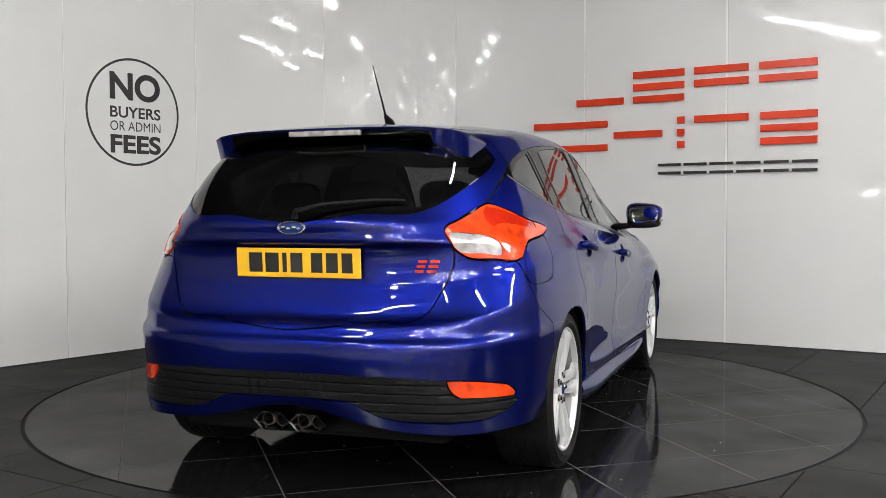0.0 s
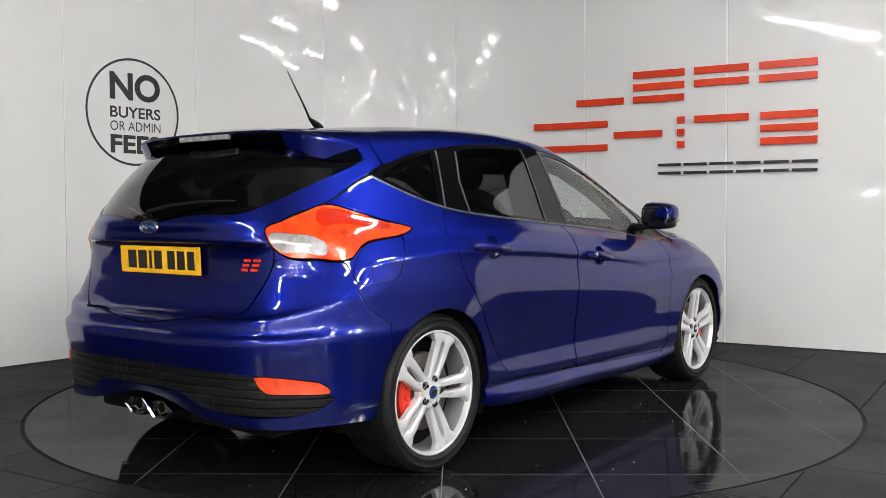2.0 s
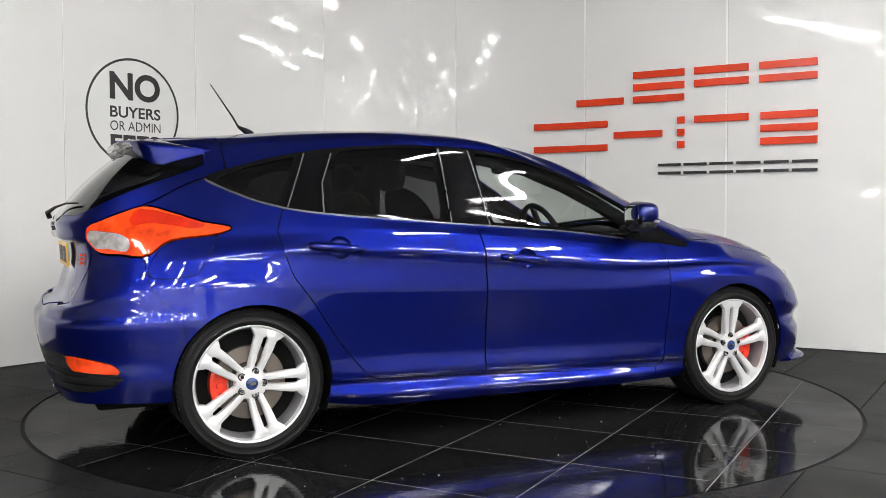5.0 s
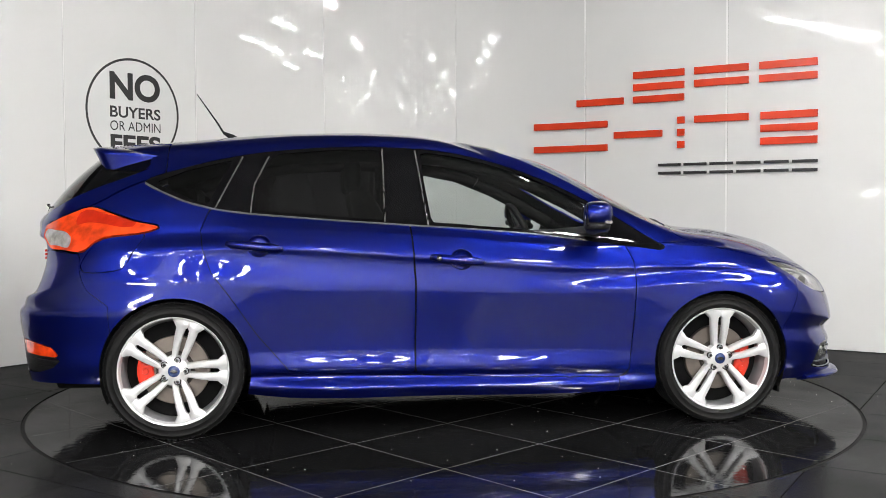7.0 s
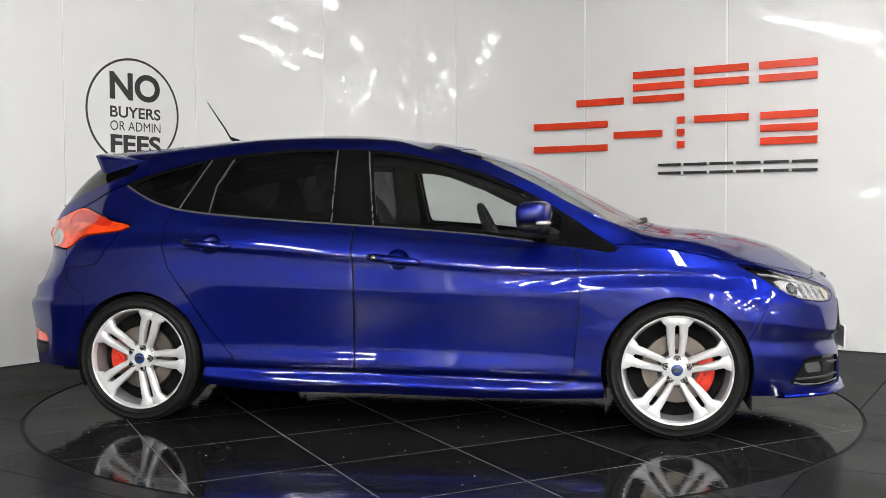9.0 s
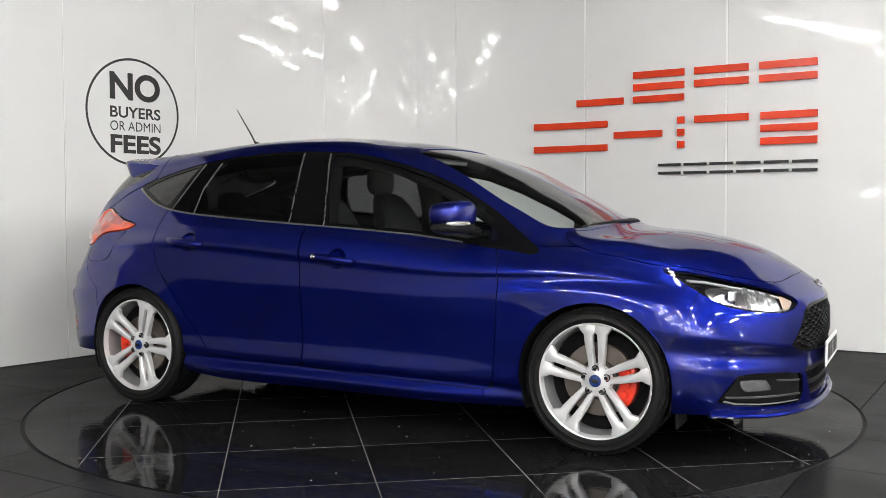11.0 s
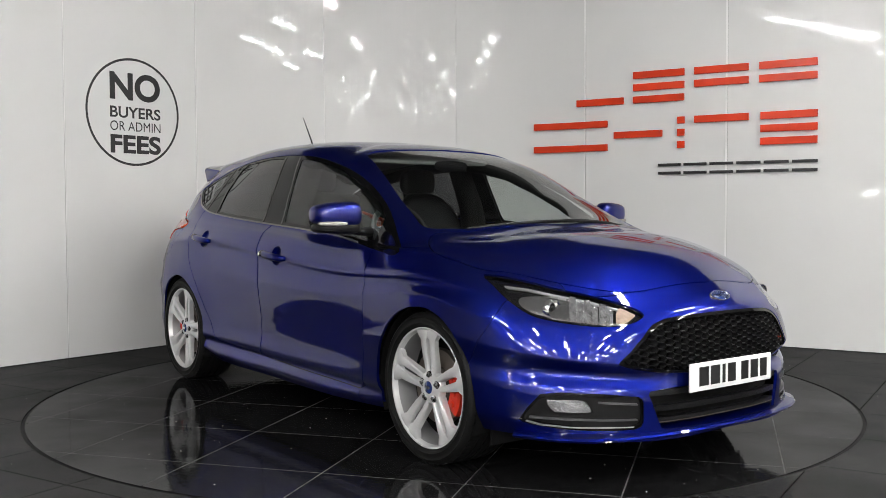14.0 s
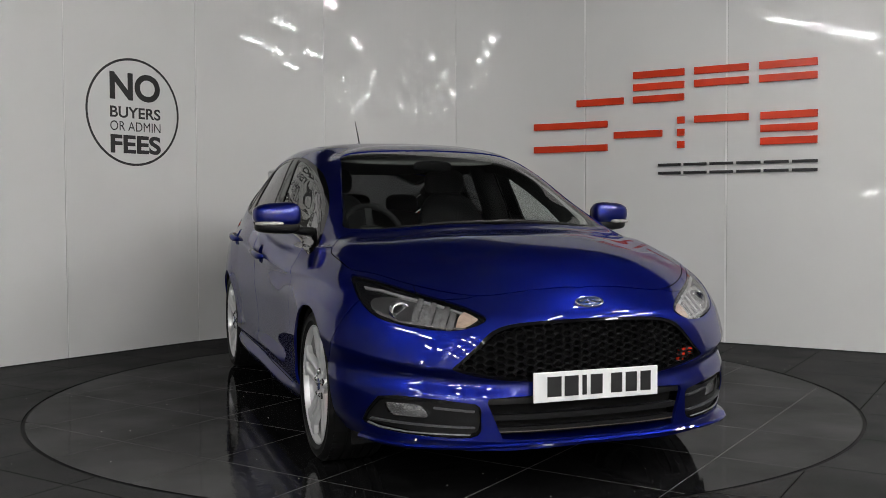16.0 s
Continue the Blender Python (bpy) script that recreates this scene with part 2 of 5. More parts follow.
def build_room():
    bm = bmesh.new()
    box(bm, -8, 8, -22, 6, -0.10, -0.012)
    floor = tagged(link("floor", bm, M_GROUT2), "dark glossy tiled showroom floor", "floor", kind="structure")
    rest, pale = bmesh.new(), bmesh.new()
    for pts in tile_faces(0.6, (-0.195, 0.122), radians(58), -40, 40):
        c = sum(pts, Vector()) / 4
        if abs(c.x) > 7.9 or c.y > 5.5 or c.y < -21.9:
            continue
        if abs(c.x) < 4.5 and -4.6 <= c.y < 4:
            tile_mesh(pts, 0.0, 0.008, RING + 0.018, floor, M_TILE, inverse=True)
        else:
            field = pale if c.y < -4.6 else rest
            field.faces.new([field.verts.new(p) for p in pts])
    tagged(part("tile_field", rest, M_TILE, floor), kind="stuff")
    # unseen pale floor added behind the camera to brighten the car's lower sides
    tagged(part("pale_tile_field", pale, M_PALE, floor, "pale grey tiles out of view, brightening the car's lower sides"), kind="stuff")
    # black strip under the gap: its shade is put into the colour
    bm = bmesh.new()
    disc(bm, RING - 0.02, RING + 0.03, -0.007)
    part("ring_gap", bm, M_RINGGAP, floor, "narrow black strip drawn as the gap round the turntable")
    # unseen walls close the room; the south one is paler to brighten paint reflections
    for nm, dims, m in (("wall_west", (-8.2, -8, -22.2, 6, 0, CEIL), M_PLASTER), ("wall_east", (8, 8.2, -22.2, 6, 0, CEIL), M_PLASTER),
                        ("wall_south", (-8.2, 8.2, -22.2, -22, 0, CEIL), M_SOUTHWALL), ("wall_behind", (-8.2, 8.2, 6, 6.2, 0, CEIL), M_PLASTER)):
        bm = bmesh.new()
        box(bm, *dims)
        tagged(link(nm, bm, m), "plain painted showroom wall", "wall", kind="structure")
    bm = bmesh.new()
    box(bm, -8.2, 8.2, -22.2, 6.2, CEIL, CEIL + 0.15)
    tagged(link("ceiling", bm, M_CEIL), "plain grey showroom ceiling", "ceiling", kind="structure")


def build_lamp():
    lamp = tagged(new("ceiling_light"), "twin-tube fluorescent batten light hung under the ceiling", "light", group="ceiling lights")
    bm = bmesh.new()
    box(bm, -0.62, 0.62, -0.07, 0.07, -0.02, 0.05, bevel=0.008)
    part("housing", bm, M_LAMPBODY, lamp)
    for y in (-0.045, 0.045):
        bm = bmesh.new()
        bmesh.ops.create_cone(bm, cap_ends=True, segments=10, radius1=0.016, radius2=0.016, depth=1.18,
                              matrix=Matrix.Translation((0, y, -0.038)) @ Matrix.Rotation(math.pi / 2, 4, "Y"))
        part("tube", bm, M_TUBE, lamp)
    for x in (-0.45, 0.45):
        bm = bmesh.new()
        box(bm, x - 0.004, x + 0.004, -0.004, 0.004, 0.05, CEIL - LAMP_Z)
        part("hanger", bm, M_LAMPBODY, lamp)
    return lamp


def build_lamps():
    first = build_lamp()
    # the first lamp is unseen, added to lift the right part of the wall
    spots = [(2.0, -1.6), (4.2, -2.2), (6.2, -2.0), (6.4, -3.7), (-3.2, -4.8), (2.6, -5.2), (5.2, -5.2), (7.2, -5.6), (-3.5, -6.6), (-0.9, -7.4),
             (-4.6, -9.3), (-2.0, -9.6), (0.6, -9.4), (3.0, -8.8), (5.6, -9.0)]
    # dense far rows out of view, added to lift low light on the car's sides
    for k, y in enumerate((-11.2, -12.8, -14.4, -16.0, -17.6, -19.2, -20.8)):
        spots += [(x + 1.3 * (k % 2), y) for x in (-4.4, -1.8, 0.8, 3.4, 6.0)]
    first.matrix_basis = pose(*spots[0], LAMP_Z, 0, 0, 90)
    for x, y in spots[1:]:
        copy_thing(first, pose(x, y, LAMP_Z, 0, 0, 90))


def build_flood(x, y, z):
    """A round flood lamp hung on a rod."""
    lamp = tagged(new("flood_lamp"), "round white flood lamp hung on a thin rod", "light", group="flood lamps")
    bm = bmesh.new()
    bmesh.ops.create_cone(bm, cap_ends=True, segments=24, radius1=0.13, radius2=0.07, depth=0.10, matrix=Matrix.Translation((0, 0, 0.05)))
    part("housing", bm, M_LAMPBODY, lamp)
    bm = bmesh.new()
    bmesh.ops.create_uvsphere(bm, u_segments=20, v_segments=10, radius=0.11, matrix=Matrix.Diagonal((1, 1, 0.5, 1)))
    part("bulb", bm, M_TUBE, lamp, smooth=True)
    bm = bmesh.new()
    box(bm, -0.008, 0.008, -0.008, 0.008, 0.10, CEIL - z)
    part("rod", bm, M_LAMPBODY, lamp)
    lamp.matrix_basis = pose(x, y, z)


def build_floor_lamp(x, y, z, turn):
    """A single light tube held level on a stand."""
    lamp = tagged(new("floor_lamp"), "single level light tube on a slim grey stand", "light")
    bm = bmesh.new()
    bmesh.ops.create_cone(bm, cap_ends=True, segments=10, radius1=0.014, radius2=0.014, depth=0.9, matrix=Matrix.Translation((0, 0, z)) @ Matrix.Rotation(math.pi / 2, 4, "Y"))
    part("tube", bm, M_TUBE, lamp)
    bm = bmesh.new()
    box(bm, -0.47, 0.47, -0.05, -0.02, z - 0.02, z + 0.02, bevel=0.004)
    part("holder", bm, M_LAMPBODY, lamp)
    bm = bmesh.new()
    box(bm, -0.015, 0.015, -0.05, -0.02, 0.02, z - 0.02)
    part("post", bm, M_LAMPBODY, lamp)
    bm = bmesh.new()
    box(bm, -0.2, 0.2, -0.2, 0.2, 0.0, 0.02, bevel=0.005)
    part("foot", bm, M_LAMPBODY, lamp)
    lamp.matrix_basis = pose(x, y, 0, 0, 0, turn)


def build_pillars():
    # pale uprights added out of view to reflect in the paint
    for x in (-3.3, 2.6):
        bm = bmesh.new()
        box(bm, x - 0.2, x + 0.2, -10.9, -10.5, 0, CEIL, bevel=0.01)
        tagged(link("pillar", bm, M_STRIP), "square white pillar out of view, added for paint reflections", "pillar", kind="structure")


def build_turntable():
    bm = bmesh.new()
    disc(bm, 0, RING - 0.012, -0.0003)
    disc(bm, 0, RING - 0.012, -0.006)
    table = tagged(link("turntable", bm, M_GROUT), "round turntable paved with polished black tiles", "turntable", kind="structure")
    for pts in tile_faces(0.6, (0.032, -0.007), radians(36.75), -5, 5):
        tile_mesh(pts, 0.0, 0.003, RING, table, M_TTILE)
    return table


def build_grit(parent, keep, count, seed):
    """Pale specks of grit scattered over the tiles."""
    rnd = random.Random(seed)
    bm = bmesh.new()
    made = 0
    while made < count:
        x, y = rnd.uniform(-3, 3), rnd.uniform(-3.2, 2.2)
        if not keep(math.hypot(x, y)):
            continue
        made += 1
        r, turn = rnd.choice((0.002, 0.0025, 0.003, 0.0045)), rnd.uniform(0, 3)
        ring = [bm.verts.new((x + r * rnd.uniform(0.5, 1) * math.cos(turn + k * 1.257), y + r * rnd.uniform(0.5, 1) * math.sin(turn + k * 1.257), 0.0004)) for k in range(5)]
        top = bm.verts.new((x, y, 0.0004 + r * 0.6))
        for k in range(5):
            bm.faces.new((ring[k - 1], ring[k], top))
    tagged(part("grit", bm, M_DUST, parent, "pale specks of grit"), kind="stuff")


build_wall()
build_signs()
build_room()
build_lamps()
build_flood(-0.5, -12.6, 3.0)
build_flood(7.6, -6.1, 2.75)
build_floor_lamp(-2.6, -5.9, 1.34, 40)
build_pillars()
TABLE = build_turntable()
build_grit(TABLE, lambda r: r < RING - 0.05, 170, 3)
build_grit(bpy.data.objects["floor"], lambda r: r > RING + 0.06, 120, 5)


# ---- the car: shape ----
# half-rings from the rear centre round the side to the front centre, as (x, half width, z)
RINGS = [
    [(-2.085, 0, .345), (-2.075, .4, .275), (-2.01, .645, .262), (-1.81, .81, .27), (-1.324, .82, .25), (-.8, .855, .185), (-.1, .855, .175), (.6, .855, .17), (1.324, .82, .19), (1.76, .80, .205), (2.01, .645, .195), (2.145, .38, .185), (2.178, 0, .19)],
    [(-2.11, 0, .378), (-2.10, .4, .355), (-2.025, .65, .35), (-1.82, .82, .35), (-1.324, .88, .32), (-.8, .879, .312), (-.1, .878, .302), (.6, .878, .292), (1.324, .88, .28), (1.77, .84, .28), (1.995, .66, .265), (2.135, .4, .26), (2.178, 0, .26)],
    [(-2.13, 0, .455), (-2.12, .4, .455), (-2.03, .645, .455), (-1.83, .815, .455), (-1.324, .895, .44), (-.8, .873, .405), (-.1, .869, .395), (.6, .872, .388), (1.324, .90, .40), (1.77, .855, .40), (1.99, .66, .385), (2.130, .4, .37), (2.178, 0, .37)],
    [(-2.135, 0, .59), (-2.125, .4, .59), (-2.04, .655, .59), (-1.835, .822, .60), (-1.324, .91, .60), (-.8, .880, .52), (-.1, .874, .50), (.6, .878, .50), (1.324, .91, .58), (1.76, .862, .54), (2.0, .665, .495), (2.143, .402, .475), (2.188, 0, .485)],
    [(-2.095, 0, .65), (-2.09, .4, .65), (-2.015, .642, .665), (-1.815, .808, .72), (-1.324, .90, .72), (-.8, .897, .68), (-.1, .892, .66), (.6, .895, .65), (1.324, .90, .70), (1.73, .85, .645), (1.975, .645, .61), (2.130, .4, .59), (2.192, 0, .59)],
    [(-1.995, 0, .80), (-1.99, .4, .80), (-1.945, .61, .815), (-1.775, .785, .84), (-1.324, .874, .885), (-.8, .893, .885), (-.1, .894, .836), (.6, .89, .783), (1.324, .868, .78), (1.69, .805, .74), (1.93, .605, .698), (2.090, .38, .675), (2.165, 0, .68)],
    [(-2.05, 0, .945), (-2.035, .4, .945), (-1.955, .595, .945), (-1.74, .755, .945), (-1.324, .822, .96), (-.8, .862, .955), (-.1, .86, .92), (.6, .845, .87), (1.324, .795, .868), (1.62, .735, .825), (1.865, .57, .772), (2.015, .35, .742), (2.11, 0, .735)],
    [(-2.056, 0, .98), (-2.035, .395, .98), (-1.945, .585, .98), (-1.72, .735, .985), (-1.324, .805, 1.0), (-.8, .847, .98), (-.1, .845, .94), (.6, .83, .888), (1.24, .785, .888), (1.52, .70, .872), (1.72, .53, .856), (1.84, .32, .860), (1.90, 0, .864)],
    [(-2.06, 0, 1.015), (-2.035, .388, 1.015), (-1.935, .572, 1.015), (-1.70, .71, 1.02), (-1.324, .785, 1.04), (-.8, .825, 1.004), (-.1, .822, .958), (.6, .808, .902), (1.17, .775, .903), (1.36, .69, .917), (1.48, .52, .924), (1.55, .31, .943), (1.58, 0, .948)],
    [(-2.045, 0, 1.045), (-2.018, .38, 1.045), (-1.92, .56, 1.05), (-1.68, .69, 1.06), (-1.324, .765, 1.08), (-.8, .802, 1.028), (-.1, .798, .976), (.6, .783, .918), (1.10, .765, .912), (1.14, .705, .944), (1.19, .53, .966), (1.24, .3, .984), (1.26, 0, .99)],
    [(-1.925, 0, 1.19), (-1.908, .36, 1.19), (-1.825, .53, 1.19), (-1.61, .635, 1.19), (-1.30, .69, 1.20), (-.8, .73, 1.18), (-.1, .722, 1.15), (.45, .70, 1.085), (.80, .680, 1.058), (.85, .60, 1.098), (.90, .45, 1.122), (.93, .25, 1.138), (.945, 0, 1.142)],
    [(-1.775, 0, 1.325), (-1.765, .35, 1.32), (-1.70, .495, 1.31), (-1.5, .57, 1.305), (-1.2, .605, 1.325), (-.8, .628, 1.362), (-.3, .63, 1.375), (.1, .618, 1.338), (.45, .600, 1.243), (.50, .52, 1.286), (.53, .40, 1.308), (.55, .22, 1.320), (.56, 0, 1.324)],
    [(-1.70, 0, 1.385), (-1.68, .33, 1.38), (-1.6, .465, 1.37), (-1.4, .525, 1.372), (-1.1, .55, 1.395), (-.8, .562, 1.417), (-.4, .565, 1.427), (0, .555, 1.40), (.20, .54, 1.35), (.24, .47, 1.372), (.27, .36, 1.387), (.29, .2, 1.395), (.295, 0, 1.398)],
    [(-1.5, 0, 1.422), (-1.48, .2, 1.42), (-1.42, .32, 1.414), (-1.25, .36, 1.425), (-1.0, .37, 1.446), (-.75, .375, 1.459), (-.4, .375, 1.465), (-.1, .37, 1.446), (.08, .35, 1.416), (.11, .3, 1.423), (.13, .22, 1.428), (.14, .12, 1.43), (.145, 0, 1.432)],
    [(-1.3, 0, 1.44), (-1.27, 0, 1.443), (-1.2, 0, 1.448), (-1.08, 0, 1.458), (-.92, 0, 1.468), (-.7, 0, 1.477), (-.4, 0, 1.478), (-.15, 0, 1.466), (0, 0, 1.448), (.02, 0, 1.446), (.04, 0, 1.443), (.06, 0, 1.440), (.075, 0, 1.438)],
]


def hermite(P, n):
    """A smooth curve through the points P along the first axis, n steps a span."""
    P = np.asarray(P, float)
    d = np.linalg.norm(np.diff(P, axis=0).reshape(len(P) - 1, -1), axis=1) ** 0.75 + 1e-6
    s = np.concatenate([[0], np.cumsum(d)])
    sh = (-1,) + (1,) * (P.ndim - 1)
    sl = np.diff(P, axis=0) / d.reshape(sh)
    w0, w1 = d[1:], d[:-1]
    m = np.empty_like(P)
    m[1:-1] = (sl[:-1] * w0.reshape(sh) + sl[1:] * w1.reshape(sh)) / (w0 + w1).reshape(sh)
    m[0], m[-1] = sl[0], sl[-1]
    out = []
    for k in range(len(P) - 1):
        for j in range(n):
            t = j / n
            out.append((2 * t**3 - 3 * t**2 + 1) * P[k] + (t**3 - 2 * t**2 + t) * d[k] * m[k] + (3 * t**2 - 2 * t**3) * P[k + 1] + (t**3 - t**2) * d[k] * m[k + 1])
    out.append(P[-1])
    return np.array(out)


def between(a, k, **fixed):
    """A ring at the part k of the way from ring a to the next one, on the smooth surface, with some stations set."""
    n = 50
    ring = [tuple(hermite([r[i] for r in RINGS], n)[a * n + round(k * n)]) for i in range(len(RINGS[0]))]
    for key, p in fixed.items():
        ring[int(key[1:])] = p
    return ring


# a step under the tailgate's lip, the foot of the tailgate, the hollow under the shoulder line, the tuck over the sill
_lip = between(5, 0.80, s0=(-2.004, 0, .925), s1=(-1.996, .4, .925), s2=(-1.945, .60, .925))
_foot = between(4, 0.12, s0=(-2.045, 0, .668), s1=(-2.04, .4, .668), s2=(-1.99, .645, .685))
_hollow = between(4, 0.84, s4=(-1.324, .877, .862), s5=(-.8, .8875, .858), s6=(-.1, .8885, .810), s7=(.6, .886, .758), s8=(1.324, .868, .762))
_tuck = between(0, 0.72, s5=(-.8, .864, .288), s6=(-.1, .864, .278), s7=(.6, .864, .266))
_edge = between(3, 0.16, s0=(-2.120, 0, .608), s1=(-2.110, .4, .608), s2=(-2.026, .646, .612), s3=(-1.828, .816, .625))
_blade = between(0, 0.4, s5=(-.8, .886, .232), s6=(-.1, .886, .222), s7=(.6, .884, .212))
_chin = between(2, 0.62, s9=(1.752, .848, .462), s10=(1.972, .648, .448), s11=(2.114, .396, .428))
RINGS = RINGS[:1] + [_blade, _tuck] + RINGS[1:3] + [_chin] + RINGS[3:4] + [_edge] + RINGS[4:5] + [_foot, _hollow] + RINGS[5:6] + [_lip] + RINGS[6:]
NU, NV = 11, 8     # steps between stations, and between rings


def body_grid():
    """The half body as a grid of places, ring steps by station steps; y is negative (the car's right)."""
    rows = []
    for ring in RINGS:
        R = np.array(ring)
        full = np.concatenate([R[:0:-1] * [1, -1, 1], R, R[-2::-1] * [1, -1, 1]])   # the mirrored half keeps the ends square
        c = hermite(full, NU)
        k = (len(R) - 1) * NU
        rows.append(c[k:2 * k + 1])
    R = np.array(rows)
    cols = []
    for k in range(R.shape[1]):
        cols.append(hermite(R[:, k], NV))
    G = np.array(cols).transpose(1, 0, 2)
    G[:, :, 1] = -np.maximum(G[:, :, 1], 0)
    G[:, 0, 1] = 0
    G[:, -1, 1] = 0
    G[-1, :, 1] = 0
    return G


def smooth_outline(pts, n=8):
    """A closed smooth curve through the points."""
    P = np.array(pts, float)
    full = np.concatenate([P, P, P, P[:1]])
    c = hermite(full, n)
    return c[len(P) * n:2 * len(P) * n]


def sdf(P, poly):
    """The signed distances of the 2D places P from a closed outline: negative inside."""
    P, A = np.asarray(P, float), np.asarray(poly, float)
    B = np.roll(A, -1, axis=0)
    best, wind = np.full(len(P), 1e9), np.zeros(len(P), int)
    for a, b in zip(A, B):
        e, w = b - a, P - a
        t = np.clip((w @ e) / max(e @ e, 1e-12), 0, 1)
        best = np.minimum(best, ((w - t[:, None] * e) ** 2).sum(1))
        up, side = (a[1] <= P[:, 1]) & (b[1] > P[:, 1]), e[0] * w[:, 1] - e[1] * w[:, 0]
        dn = (a[1] > P[:, 1]) & (b[1] <= P[:, 1])
        wind += (up & (side > 0)).astype(int) - (dn & (side < 0)).astype(int)
    return np.where(wind != 0, -1, 1) * np.sqrt(best)


class Skin:
    """A face list on the half body, from which regions are cut."""

    def __init__(self, V, N, F):
        self.V, self.N, self.F = list(V), list(N), list(F)

    def values(self, view, outline, mask):
        X = np.array(self.V)
        w = -X[:, 1]
        q = {"side": (X[:, 0], X[:, 2]), "back": (X[:, 0] + w, X[:, 2]), "front": (X[:, 0] - w, X[:, 2]), "face": (w, X[:, 2]), "top": (X[:, 0], w)}[view]
        f = sdf(np.stack(q, 1), outline)
        if mask is not None:
            f = np.maximum(f, mask(X[:, 0], w, X[:, 2]))
        return f

    def cut(self, view, outline, mask=None, gap=0.0):
        """Takes the region inside the outline out of this skin and returns it; gap: the width of the open joint between them."""
        f = self.values(view, outline, mask)
        inside, outside, VN = carve(np.concatenate([np.array(self.V), np.array(self.N)], 1), self.F, f + gap / 2)
        VN = np.array(VN)
        taken = Skin(VN[:, :3], VN[:, 3:], inside)
        rest = Skin(VN[:, :3], VN[:, 3:], outside)
        if gap:
            f = rest.values(view, outline, mask)
            _, outside, VN = carve(VN, outside, f - gap / 2)
            VN = np.array(VN)
            rest = Skin(VN[:, :3], VN[:, 3:], outside)
        self.V, self.N, self.F = rest.V, rest.N, rest.F
        return taken.tidy()

    def refine(self, view, outline, reach, n=6):
        """Splits the four-sided faces within reach of the outline into n by n."""
        near = self.values(view, outline, None)
        F, at = [], {}

        def point(f, i, j):
            key = (tuple(f), i, j)
            if key not in at:
                u, v = i / n, j / n
                w = ((1 - u) * (1 - v), u * (1 - v), u * v, (1 - u) * v)
                self.V.append(sum(np.array(self.V[k]) * q for k, q in zip(f, w)))
                m = sum(np.array(self.N[k]) * q for k, q in zip(f, w))
                self.N.append(m / max(np.linalg.norm(m), 1e-9))
                at[key] = len(self.V) - 1
            return at[key]
        for f in self.F:
            if len(f) == 4 and min(near[k] for k in f) < reach:
                F += [[point(f, i, j), point(f, i + 1, j), point(f, i + 1, j + 1), point(f, i, j + 1)] for i in range(n) for j in range(n)]
            else:
                F.append(f)
        self.F = F
        return self

    def tidy(self):
        used = sorted({i for f in self.F for i in f})
        new_id = {i: k for k, i in enumerate(used)}
        self.V, self.N, self.F = [self.V[i] for i in used], [self.N[i] for i in used], [[new_id[i] for i in f] for f in self.F]
        return self

    def mesh(self, depth=0.0, thick=0.0, side=None):
        """A bmesh of the skin moved depth inwards; side: -1 or 1 for one side alone, None for both halves joined; thick: depth of a turned-in edge."""
        bm = bmesh.new()
        for s in ((-1, 1) if side is None else (side,)):
            vs = []
            for v, n in zip(self.V, self.N):
                p = np.array(v) - np.array(n) * depth
                vs.append(bm.verts.new((p[0], p[1] * -s, p[2])))
            for f in self.F:
                q = [vs[i] for i in f]
                if s > 0:
                    q.reverse()
                try:
                    bm.faces.new(q)
                except ValueError:
                    pass
        if side is None:
            bmesh.ops.remove_doubles(bm, verts=[v for v in bm.verts if abs(v.co.y) < 1e-4], dist=2e-4)
        loose = [v for v in bm.verts if not v.link_faces]
        if loose:
            bmesh.ops.delete(bm, geom=loose, context="VERTS")
        bm.normal_update()
        if thick:
            rim = [e for e in bm.edges if e.is_boundary and not all(abs(v.co.y) < 1e-4 for v in e.verts)]
            move = {v: v.normal.copy() for e in rim for v in e.verts}
            r = bmesh.ops.extrude_edge_only(bm, edges=rim)
            for v in r["geom"]:
                if isinstance(v, bmesh.types.BMVert):
                    near = min((e.other_vert(v) for e in v.link_edges if e.other_vert(v) in move), key=lambda o: (o.co - v.co).length, default=None)
                    if near is not None:
                        v.co = v.co - move[near] * thick
        for e in bm.edges:
            if len(e.link_faces) == 2 and e.calc_face_angle(0) > 0.6:
                e.smooth = False
        return bm


def islands(bm):
    """Splits a bmesh into one for each connected piece."""
    bmesh.ops.remove_doubles(bm, verts=bm.verts, dist=1e-4)
    todo, pieces = set(bm.verts), []
    while todo:
        group, stack = set(), [todo.pop()]
        while stack:
            v = stack.pop()
            group.add(v)
            for e in v.link_edges:
                o = e.other_vert(v)
                if o in todo:
                    todo.discard(o)
                    stack.append(o)
        out, made = bmesh.new(), {}
        for v in group:
            made[v] = out.verts.new(v.co)
        for f in {f for v in group for f in v.link_faces}:
            out.faces.new([made[v] for v in f.verts])
        if len(out.faces) > 12:
            pieces.append(out)
        else:
            out.free()
    bm.free()
    return pieces


